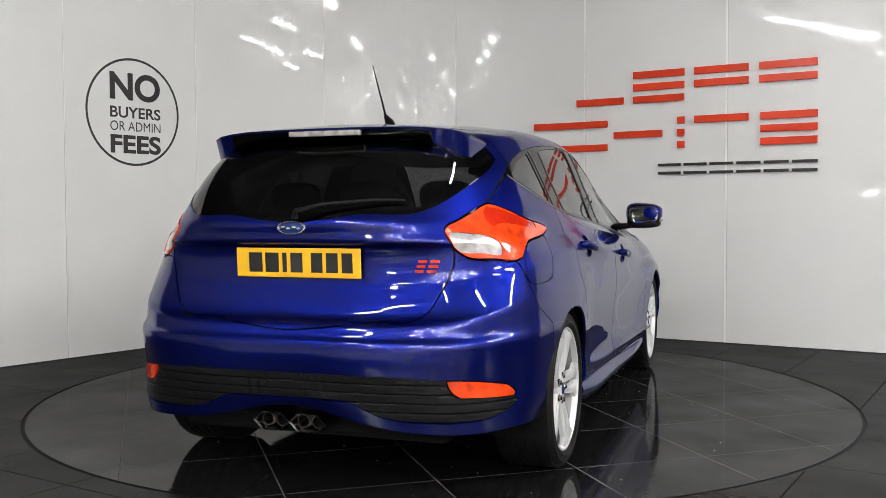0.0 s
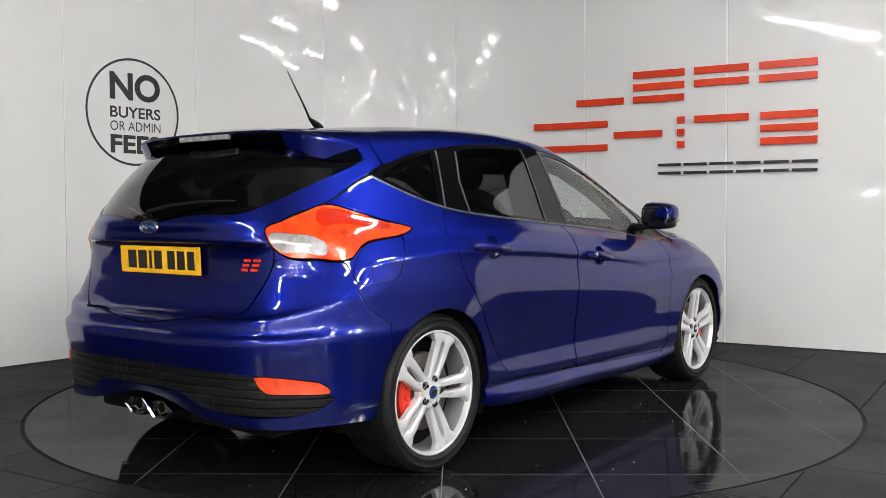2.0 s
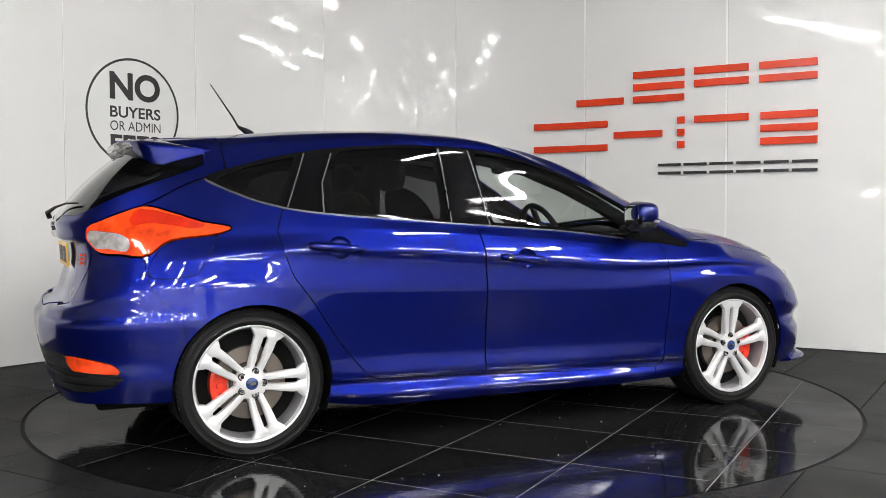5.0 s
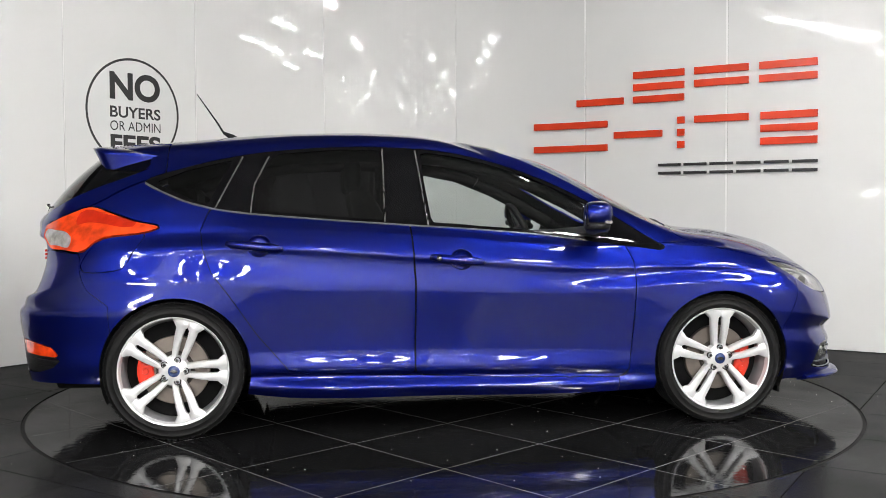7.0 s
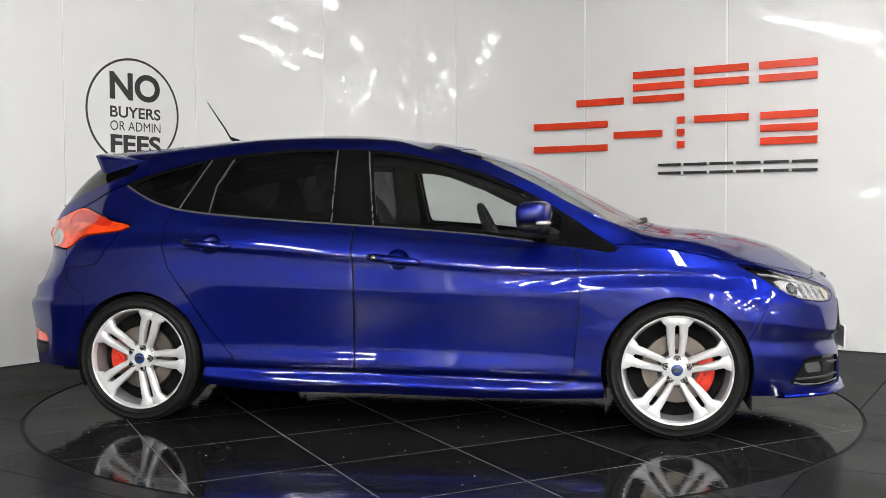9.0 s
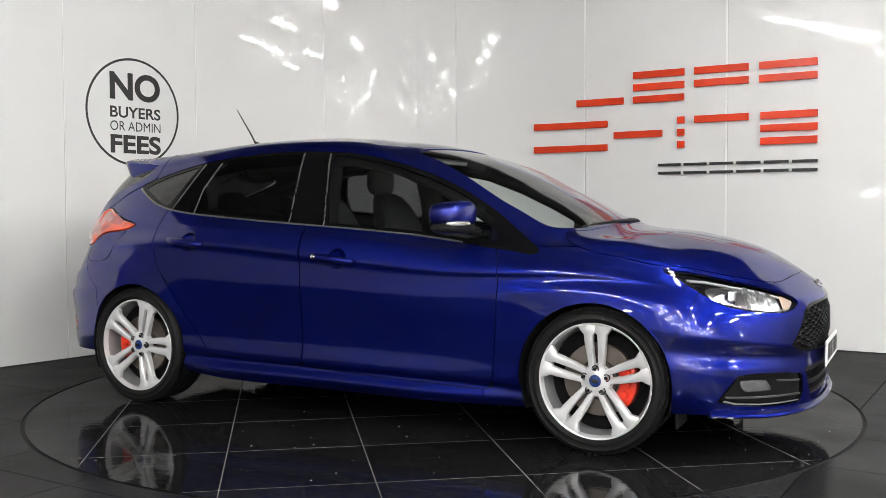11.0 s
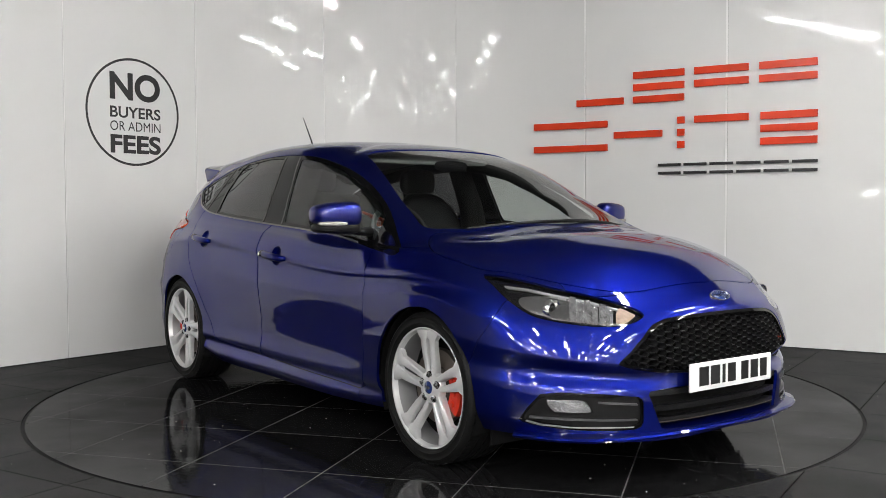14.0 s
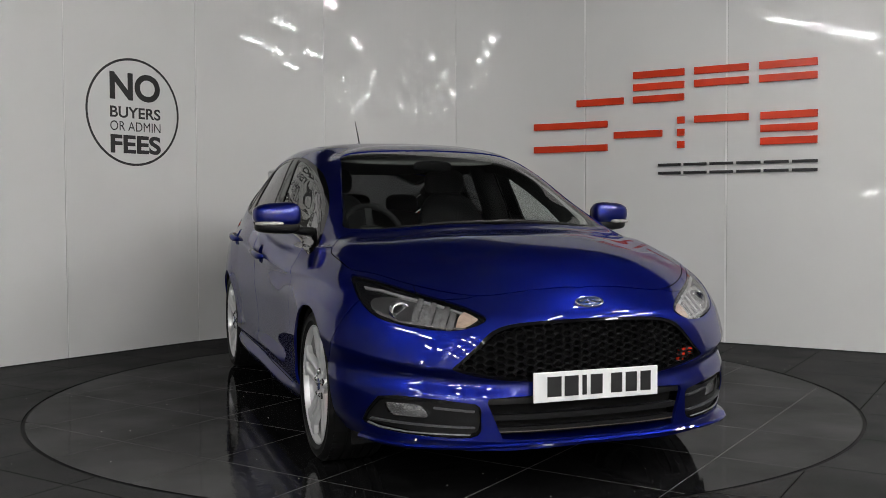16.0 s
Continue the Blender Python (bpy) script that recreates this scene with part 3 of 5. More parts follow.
def body_skin():
    G = body_grid()
    du, dv = np.gradient(G, axis=1), np.gradient(G, axis=0)
    N = np.cross(du, dv)
    N /= np.linalg.norm(N, axis=2, keepdims=True) + 1e-12
    if N[20, 60, 1] > 0:
        N = -N
    N[:, 0, 1] = N[:, -1, 1] = N[-1, :, 1] = 0
    nv, nu = G.shape[:2]
    V, NN = G.reshape(-1, 3), N.reshape(-1, 3)
    F = [[j * nu + i, j * nu + i + 1, (j + 1) * nu + i + 1, (j + 1) * nu + i] for j in range(nv - 1) for i in range(nu - 1)]
    a, b, c = V[F[0][0]], V[F[0][1]], V[F[0][2]]
    if np.dot(np.cross(b - a, c - b), NN[F[0][0]]) < 0:
        F = [f[::-1] for f in F]
    return Skin(V, NN, F)


# ---- car materials ----
def paint_material():
    m = mat("blue_metallic_paint", (0.0020, 0.0074, 0.150), 0.40, metal=0.9, vary=0.03, scale=900, coat=1.0)
    b = m.node_tree.nodes["Principled BSDF"]
    b.inputs["Specular Tint"].default_value = (0.12, 0.16, 0.5, 1)
    b.inputs["Coat IOR"].default_value = 1.5
    return m


def glass_material(name, tint, gloss=1.0):
    m = bpy.data.materials.new(name)
    m.use_nodes = True
    nt = m.node_tree
    nt.nodes.clear()
    out, mix = nt.nodes.new("ShaderNodeOutputMaterial"), nt.nodes.new("ShaderNodeMixShader")
    clear, shine, lw = nt.nodes.new("ShaderNodeBsdfTransparent"), nt.nodes.new("ShaderNodeBsdfGlossy"), nt.nodes.new("ShaderNodeLayerWeight")
    lw.inputs["Blend"].default_value = 0.5
    power, fr = nt.nodes.new("ShaderNodeMath"), nt.nodes.new("ShaderNodeMath")
    power.operation, fr.operation = "POWER", "MULTIPLY_ADD"
    power.inputs[1].default_value = 4.5
    fr.inputs[1].default_value, fr.inputs[2].default_value = 0.92, 0.06
    nt.links.new(lw.outputs["Facing"], power.inputs[0])
    nt.links.new(power.outputs[0], fr.inputs[0])
    clear.inputs["Color"].default_value = (*tint, 1)
    shine.inputs["Roughness"].default_value = 0.02
    shine.inputs["Color"].default_value = (gloss, gloss, gloss, 1)
    nt.links.new(fr.outputs[0], mix.inputs[0])
    nt.links.new(clear.outputs[0], mix.inputs[1])
    nt.links.new(shine.outputs[0], mix.inputs[2])
    nt.links.new(mix.outputs[0], out.inputs["Surface"])
    return m


M_PAINT = paint_material()
M_GLASS = glass_material("clear_window_glass", (0.80, 0.835, 0.82))
M_PRIVACY = glass_material("dark_privacy_glass", (0.10, 0.10, 0.105))
M_LENS = glass_material("clear_lamp_lens", (0.9, 0.9, 0.9))
M_GLOSSBLACK = mat("gloss_black_trim", (0.003, 0.003, 0.0035), 0.06, vary=0.1, spec=0.22)
M_BAR = mat("grey_edge_line", (0.075, 0.073, 0.07), 0.4, vary=0.08, spec=0.3)
M_PLASTIC = mat("black_textured_plastic", (0.0065, 0.0065, 0.007), 0.42, spec=0.17, vary=0.12, scale=40, bump=0.3, bump_scale=900)
M_LINER = mat("black_liner", (0.006, 0.006, 0.006), 0.85, vary=0.1, spec=0.1)
M_RUBBER = mat("tyre_rubber", (0.006, 0.006, 0.006), 0.55, spec=0.16, vary=0.15, scale=30, bump=0.2, bump_scale=300)
M_ALLOY = mat("silver_alloy", (0.68, 0.68, 0.685), 0.30, metal=0.38, vary=0.03, coat=0.3)
# alloy darkened for the shade inside the rim; also used on trim lines
M_BARREL = mat("shaded_alloy", (0.32, 0.32, 0.325), 0.4, metal=0.5, vary=0.1)
M_CHROME = mat("chrome", (0.85, 0.85, 0.86), 0.08, metal=1.0, vary=0.02)
M_STEEL = mat("brushed_steel", (0.22, 0.19, 0.165), 0.38, metal=0.9, vary=0.12, scale=15)
M_STEELTRIM = mat("satin_grey_trim", (0.10, 0.10, 0.105), 0.35, metal=0.4, vary=0.05)
M_DARKMETAL = mat("dark_hub_metal", (0.05, 0.042, 0.036), 0.6, metal=0.5, vary=0.2)
M_CALIPER = mat("red_caliper_enamel", (0.62, 0.03, 0.01), 0.35, vary=0.06, coat=0.3)
M_TAIL = mat("red_tail_lens", (0.70, 0.050, 0.006), 0.10, vary=0.45, scale=16, bump=0.25, bump_scale=120, coat=1.0)
M_TAILDK = mat("deep_red_lens", (0.48, 0.018, 0.004), 0.12, vary=0.2, scale=20, coat=1.0)
M_TAILCLEAR = mat("clear_ribbed_lens", (0.42, 0.40, 0.39), 0.15, metal=0.3, vary=0.35, scale=30, coat=1.0)
M_YELLOW = mat("yellow_plate", (0.85, 0.46, 0.015), 0.35, vary=0.03)
M_WHITE = mat("white_plate", (0.82, 0.82, 0.82), 0.35, vary=0.03)
M_INK = mat("black_plate_ink", (0.015, 0.015, 0.015), 0.4, vary=0)
M_BADGE = mat("dark_blue_enamel", (0.01, 0.03, 0.14), 0.15, vary=0.1, coat=1.0)
M_REDBADGE = mat("red_enamel", (0.6, 0.03, 0.01), 0.25, vary=0.05)
M_SEAT = mat("black_leather", (0.012, 0.012, 0.013), 0.7, vary=0.12, bump=0.2, spec=0.15)
M_DASH = mat("dark_dash_plastic", (0.014, 0.014, 0.015), 0.7, vary=0.1, bump=0.3, spec=0.2)
M_AMBER = mat("amber_lens", (0.46, 0.34, 0.27), 0.2, vary=0.2, scale=60, coat=1.0)
# mottled base colour imitates sparkle off the lamp facets
M_REFLECTOR = mat("lamp_reflector", (0.62, 0.62, 0.63), 0.16, metal=0.85, vary=0.35, scale=45, bump=0.9, bump_scale=50)
M_HEADDK = mat("dark_lamp_housing", (0.008, 0.008, 0.009), 0.15, metal=0.3, vary=0.2)
M_HEADLINER = mat("grey_headlining", (0.25, 0.25, 0.24), 0.9, vary=0.05)


def lathe(bm, profile, n=64, m=Matrix.Identity(4), closed=False):
    """Turns a profile of (radius, y) round the y axis."""
    rings = []
    for k in range(n):
        a = math.tau * k / n
        rings.append([bm.verts.new(m @ Vector((r * math.cos(a), y, r * math.sin(a)))) for r, y in profile])
    for k in range(n):
        A, B = rings[k - 1], rings[k]
        for j in range(len(profile) - (0 if closed else 1)):
            j2 = (j + 1) % len(profile)
            bm.faces.new((A[j], A[j2], B[j2], B[j]))
    bmesh.ops.recalc_face_normals(bm, faces=bm.faces)


def sweep(bm, path, radius, n=8, flat=1.0):
    """A tube along a path; radius: one for all points, or one for each; flat squeezes it upwards."""
    rings = []
    for k, p in enumerate(path):
        p = Vector(p)
        d = (Vector(path[min(k + 1, len(path) - 1)]) - Vector(path[max(k - 1, 0)])).normalized()
        s = d.cross(Vector((0, 0, 1)))
        s = s.normalized() if s.length > 1e-4 else Vector((1, 0, 0))
        u = s.cross(d)
        r = radius[k] if isinstance(radius, (list, tuple)) else radius
        rings.append([bm.verts.new(p + s * r * math.cos(math.tau * j / n) + u * r * flat * math.sin(math.tau * j / n)) for j in range(n)])
    for A, B in zip(rings, rings[1:]):
        for j in range(n):
            bm.faces.new((A[j - 1], A[j], B[j], B[j - 1]))
    bm.faces.new(rings[0])
    bm.faces.new(rings[-1][::-1])
    bmesh.ops.recalc_face_normals(bm, faces=bm.faces)


def blob(bm, c, size, power=2.6, nu=24, nv=14, shape=None):
    """A rounded box (superellipsoid) round c; shape may bend its places."""
    def sp(v, e):
        return math.copysign(abs(v) ** e, v)
    e = 2 / power
    rows = []
    for i in range(nv + 1):
        b = math.pi * (i / nv - 0.5)
        row = []
        for j in range(nu):
            a = math.tau * j / nu
            p = Vector((sp(math.cos(b), e) * sp(math.cos(a), e) * size[0], sp(math.cos(b), e) * sp(math.sin(a), e) * size[1], sp(math.sin(b), e) * size[2]))
            row.append(bm.verts.new(Vector(c) + (shape(p) if shape else p)))
        rows.append(row)
    for A, B in zip(rows, rows[1:]):
        for j in range(nu):
            bm.faces.new((A[j - 1], A[j], B[j], B[j - 1]))
    bmesh.ops.remove_doubles(bm, verts=bm.verts, dist=1e-5)
    bmesh.ops.recalc_face_normals(bm, faces=bm.faces)


# ---- wheels ----
def build_wheel(car, x, side, spin, z=0.322):
    """One wheel; side -1: the car's right. Its face looks along -y in its own space."""
    bm = bmesh.new()
    # rim: lip, barrel and back
    lathe(bm, [(0.256, 0.012), (0.258, -0.004), (0.252, -0.010), (0.246, -0.008), (0.242, 0.004), (0.238, 0.016), (0.246, 0.02)], 72)
    lathe(bm, [(0.0, 0.004), (0.028, 0.004), (0.034, 0.006), (0.066, 0.012), (0.072, 0.02), (0.072, 0.06), (0.0, 0.06)], 40)
    bmesh.ops.recalc_face_normals(bm, faces=bm.faces)
    wheel = part("wheel", bm, M_ALLOY, car, "bright silver five-twin-spoke alloy wheel", smooth=True)
    wheel.data.set_sharp_from_angle(angle=radians(38))
    wheel.matrix_basis = pose(x, side * 0.862, z, 0, 0, 0 if side < 0 else 180)
    # five pairs of spokes
    for k in range(5):
        base = math.tau * k / 5 + radians(spin)
        for s in (-1, 1):
            bm, rows = bmesh.new(), []
            for r, off, half, y, deep in ((0.035, 0.018, 0.0125, 0.012, 0.04), (0.075, 0.0215, 0.0130, 0.010, 0.035), (0.12, 0.0265, 0.0150, 0.004, 0.03), (0.17, 0.0295, 0.0180, -0.002, 0.025), (0.203, 0.0300, 0.0195, -0.005, 0.025), (0.214, 0.0300, 0.0300, -0.006, 0.025), (0.230, 0.0360, 0.0362, -0.006, 0.025), (0.247, 0.0475, 0.0485, -0.004, 0.025)):
                row = []
                for a, b in ((-1.1, deep), (-1.0, 0.006), (-0.55, 0), (0.55, 0), (1.0, 0.006), (1.1, deep)):
                    t = s * off + a * half
                    rr = math.sqrt(max(r * r - (s * off) ** 2, 0.001)) if r > 0.2 else r
                    p = Vector((rr, y + b, t))
                    row.append(bm.verts.new(Matrix.Rotation(-base, 4, "Y") @ p))
                rows.append(row)
            for A, B in zip(rows, rows[1:]):
                for j in range(6):
                    bm.faces.new((A[j - 1], A[j], B[j], B[j - 1]))
            bm.faces.new(rows[0])
            bm.faces.new(rows[-1][::-1])
            bmesh.ops.recalc_face_normals(bm, faces=bm.faces)
            part("spoke", bm, M_ALLOY, wheel, smooth=True).data.set_sharp_from_angle(angle=radians(38))
    bm = bmesh.new()
    lathe(bm, [(0.2385, 0.014), (0.229, 0.05), (0.225, 0.20), (0.232, 0.205), (0.2375, 0.06)], 72)
    part("rim_barrel", bm, M_BARREL, wheel, smooth=True)
    bm = bmesh.new()
    prof = [(0.246, 0.0), (0.258, -0.012), (0.268, -0.0155), (0.271, -0.0185), (0.275, -0.0185), (0.278, -0.0165), (0.296, -0.016), (0.298, -0.0175), (0.301, -0.0150), (0.310, -0.008), (0.318, 0.006), (0.321, 0.024)]
    for g in (0.052, 0.092, 0.132, 0.172):
        prof += [(0.322, g), (0.316, g + 0.001), (0.316, g + 0.008), (0.322, g + 0.009)]
    prof += [(0.321, 0.204), (0.312, 0.222), (0.29, 0.232), (0.258, 0.226), (0.24, 0.21)]
    lathe(bm, prof, 96)
    tyre = part("tyre", bm, M_RUBBER, wheel, "black low-profile rubber tyre", smooth=True)
    tyre.data.set_sharp_from_angle(angle=radians(40))
    bm = bmesh.new()
    for k in range(72):
        a = math.tau * k / 72
        box(bm, 0.300, 0.3214, 0.004, 0.048, -0.0082, 0.0082, Matrix.Rotation(a, 4, "Y"))
    part("tread", bm, M_RUBBER, wheel)
    bm = bmesh.new()
    lathe(bm, [(0.07, 0.055), (0.158, 0.055), (0.16, 0.058), (0.16, 0.082), (0.07, 0.085)], 56)
    part("brake_disc", bm, M_STEEL, wheel, "worn steel brake disc", smooth=False)
    bm = bmesh.new()
    lathe(bm, [(0.0, 0.045), (0.085, 0.045), (0.09, 0.055), (0.09, 0.1), (0.0, 0.1)], 40)
    part("hub", bm, M_DARKMETAL, wheel)
    bm = bmesh.new()
    lathe(bm, [(0.0, 0.10), (0.228, 0.10), (0.228, 0.12), (0.0, 0.12)], 48)
    part("dust_shield", bm, M_LINER, wheel)
    bm = bmesh.new()
    lo, hi = (-38, 30) if x > 0 else (150, 212)
    if side > 0:
        lo, hi = 180 - hi, 180 - lo
    rows = []
    for k in range(11):
        a = radians(lo + (hi - lo) * k / 10)
        bulge = 0.004 if k in (0, 10) else 0.0
        rows.append([bm.verts.new((r * math.cos(a), y + bulge, r * math.sin(a))) for r, y in ((0.098, 0.045), (0.105, 0.038), (0.158, 0.036), (0.172, 0.042), (0.172, 0.098), (0.098, 0.098))])
    for A, B in zip(rows, rows[1:]):
        for j in range(6):
            bm.faces.new((A[j - 1], A[j], B[j], B[j - 1]))
    bm.faces.new(rows[0])
    bm.faces.new(rows[-1][::-1])
    for k in (2, 5, 8):
        a = radians(lo + (hi - lo) * k / 10)
        lathe(bm, [(0.0, -0.008), (0.013, -0.008), (0.016, 0.0)], 12, Matrix.Translation((0.133 * math.cos(a), 0.036, 0.133 * math.sin(a))))
    bmesh.ops.recalc_face_normals(bm, faces=bm.faces)
    part("brake_caliper", bm, M_CALIPER, wheel, "red painted brake caliper")
    bm = bmesh.new()
    lathe(bm, [(0.0, 0.0), (0.022, 0.0), (0.027, 0.003), (0.027, 0.01)], 28)
    part("centre_cap", bm, M_BADGE, wheel, "dark blue centre cap", smooth=True)
    bm = bmesh.new()
    lathe(bm, [(0.0, -0.0015), (0.017, -0.0015), (0.017, 0.001)], 20, Matrix.Diagonal((1, 1, 0.45, 1)))
    part("cap_emblem", bm, M_CHROME, wheel)
    for k in range(5):
        a = math.tau * k / 5 + radians(spin)
        bm = bmesh.new()
        lathe(bm, [(0.0, -0.003), (0.0085, -0.003), (0.0118, 0.002), (0.0118, 0.02)], 6, Matrix.Translation((0.052 * math.cos(a), 0.002, 0.052 * math.sin(a))))
        part("wheel_nut", bm, M_CHROME, wheel)
        # dark ring drawn for the shade in the recess round the nut
        bm = bmesh.new()
        lathe(bm, [(0.0122, -0.0012), (0.0165, -0.0012), (0.0165, 0.012), (0.0122, 0.012)], 16, Matrix.Translation((0.052 * math.cos(a), 0.0095, 0.052 * math.sin(a))))
        part("nut_recess_shade", bm, M_HEADDK, wheel)
    return wheel


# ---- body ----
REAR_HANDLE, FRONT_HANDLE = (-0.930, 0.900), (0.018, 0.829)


def handle_cup(door, x, z):
    """Opens an oval in the door skin at x, z; returns the cup's rings of points and the skin's distance from the middle as a function."""
    P = np.array(door.V)
    near = P[(np.abs(P[:, 0] - x) < 0.16) & (np.abs(P[:, 2] - z) < 0.10)]

    def terms(a, b):
        a, b = np.asarray(a) - x, np.asarray(b) - z
        return np.stack([np.ones_like(a), a, b, a * a, a * b, b * b, b ** 3, a * b * b], -1)
    fit = np.linalg.lstsq(terms(near[:, 0], near[:, 2]), -near[:, 1], rcond=None)[0]

    def out(a, b):
        return float(terms(a, b) @ fit)
    oval = [(x + 0.054 * math.cos(math.tau * k / 40), z + 0.050 * math.sin(math.tau * k / 40)) for k in range(40)]
    door.refine("side", oval, 0.03)
    door.cut("side", oval)
    door.tidy()
    rings = []
    for r, deep in ((1.03, 0.0005), (1.0, 0.0), (0.98, 0.004), (0.88, 0.012), (0.65, 0.021), (0.35, 0.025), (0.02, 0.026)):
        rings.append([(x + (a - x) * r, out(x + (a - x) * r, z + (b - z) * r) - deep + (0.0015 if r > 0.99 else 0), z + (b - z) * r) for a, b in oval])
    return rings, out


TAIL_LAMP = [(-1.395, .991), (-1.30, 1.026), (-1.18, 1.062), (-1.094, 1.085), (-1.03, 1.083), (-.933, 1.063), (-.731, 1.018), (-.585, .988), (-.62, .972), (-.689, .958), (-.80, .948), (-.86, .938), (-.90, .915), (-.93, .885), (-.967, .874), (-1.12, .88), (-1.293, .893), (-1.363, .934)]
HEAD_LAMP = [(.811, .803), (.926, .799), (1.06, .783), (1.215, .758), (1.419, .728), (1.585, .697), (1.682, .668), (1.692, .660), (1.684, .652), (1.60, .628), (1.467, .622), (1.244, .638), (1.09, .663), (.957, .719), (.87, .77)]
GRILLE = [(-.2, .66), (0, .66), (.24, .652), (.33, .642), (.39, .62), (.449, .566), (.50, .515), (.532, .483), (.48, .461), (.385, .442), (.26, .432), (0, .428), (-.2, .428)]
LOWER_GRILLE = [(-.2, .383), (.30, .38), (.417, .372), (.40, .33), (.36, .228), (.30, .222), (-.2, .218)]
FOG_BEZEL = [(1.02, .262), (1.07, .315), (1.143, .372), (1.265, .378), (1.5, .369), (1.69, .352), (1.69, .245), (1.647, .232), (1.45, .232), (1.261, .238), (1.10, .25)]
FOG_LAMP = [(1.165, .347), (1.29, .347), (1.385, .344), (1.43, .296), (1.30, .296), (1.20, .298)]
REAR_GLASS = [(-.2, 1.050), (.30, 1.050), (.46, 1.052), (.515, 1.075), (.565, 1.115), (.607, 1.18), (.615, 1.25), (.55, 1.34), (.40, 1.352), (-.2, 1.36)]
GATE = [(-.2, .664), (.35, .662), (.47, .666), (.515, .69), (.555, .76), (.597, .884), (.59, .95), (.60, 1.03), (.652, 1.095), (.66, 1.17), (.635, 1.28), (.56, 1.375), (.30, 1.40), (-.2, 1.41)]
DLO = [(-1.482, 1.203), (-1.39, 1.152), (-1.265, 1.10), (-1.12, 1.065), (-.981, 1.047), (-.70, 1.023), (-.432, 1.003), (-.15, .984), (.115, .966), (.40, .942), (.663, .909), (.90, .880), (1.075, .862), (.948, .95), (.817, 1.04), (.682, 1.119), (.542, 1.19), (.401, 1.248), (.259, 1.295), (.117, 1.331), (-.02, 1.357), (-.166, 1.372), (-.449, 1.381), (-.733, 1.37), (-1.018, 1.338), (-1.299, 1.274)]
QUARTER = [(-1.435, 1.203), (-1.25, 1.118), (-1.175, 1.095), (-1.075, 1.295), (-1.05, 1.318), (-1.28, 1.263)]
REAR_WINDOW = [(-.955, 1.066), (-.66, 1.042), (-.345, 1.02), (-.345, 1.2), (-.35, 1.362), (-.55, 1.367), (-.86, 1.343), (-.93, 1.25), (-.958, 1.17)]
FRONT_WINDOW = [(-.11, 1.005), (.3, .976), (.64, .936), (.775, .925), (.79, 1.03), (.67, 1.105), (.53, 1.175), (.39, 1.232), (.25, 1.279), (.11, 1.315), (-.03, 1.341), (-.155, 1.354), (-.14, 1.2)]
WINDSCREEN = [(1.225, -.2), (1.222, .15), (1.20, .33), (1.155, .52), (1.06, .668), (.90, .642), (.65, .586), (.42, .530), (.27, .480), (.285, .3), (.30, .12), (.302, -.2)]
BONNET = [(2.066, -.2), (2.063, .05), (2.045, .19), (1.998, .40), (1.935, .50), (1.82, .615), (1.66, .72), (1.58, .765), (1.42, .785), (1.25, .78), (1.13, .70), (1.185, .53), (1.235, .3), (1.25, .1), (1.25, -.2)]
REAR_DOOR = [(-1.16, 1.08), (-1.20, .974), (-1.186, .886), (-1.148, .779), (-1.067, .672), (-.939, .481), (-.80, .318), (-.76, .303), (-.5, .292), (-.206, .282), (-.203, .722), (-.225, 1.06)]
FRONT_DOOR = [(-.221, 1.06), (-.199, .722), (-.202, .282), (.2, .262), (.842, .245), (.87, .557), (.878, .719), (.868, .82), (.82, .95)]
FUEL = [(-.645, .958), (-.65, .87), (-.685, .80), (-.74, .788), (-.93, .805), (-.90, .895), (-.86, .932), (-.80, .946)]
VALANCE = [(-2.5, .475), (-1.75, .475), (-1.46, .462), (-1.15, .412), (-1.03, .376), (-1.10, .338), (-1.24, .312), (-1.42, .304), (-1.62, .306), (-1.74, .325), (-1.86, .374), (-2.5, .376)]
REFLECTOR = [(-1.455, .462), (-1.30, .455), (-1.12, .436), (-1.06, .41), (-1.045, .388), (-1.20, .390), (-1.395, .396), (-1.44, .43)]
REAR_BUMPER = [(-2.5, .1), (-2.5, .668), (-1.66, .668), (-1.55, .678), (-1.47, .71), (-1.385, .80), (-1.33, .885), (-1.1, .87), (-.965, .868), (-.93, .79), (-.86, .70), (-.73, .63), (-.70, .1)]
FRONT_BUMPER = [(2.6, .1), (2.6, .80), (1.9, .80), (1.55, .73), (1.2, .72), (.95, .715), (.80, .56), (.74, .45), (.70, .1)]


def square(pts):
    """An outline with its corners kept, with extra points along its sides."""
    out = []
    for k, a in enumerate(pts):
        b = pts[(k + 1) % len(pts)]
        out += [a, ((a[0] + b[0]) / 2, (a[1] + b[1]) / 2)]
    return out


def disc_outline(x, z, r):
    return [(x + r * math.cos(math.tau * k / 48), z + r * math.sin(math.tau * k / 48)) for k in range(48)]


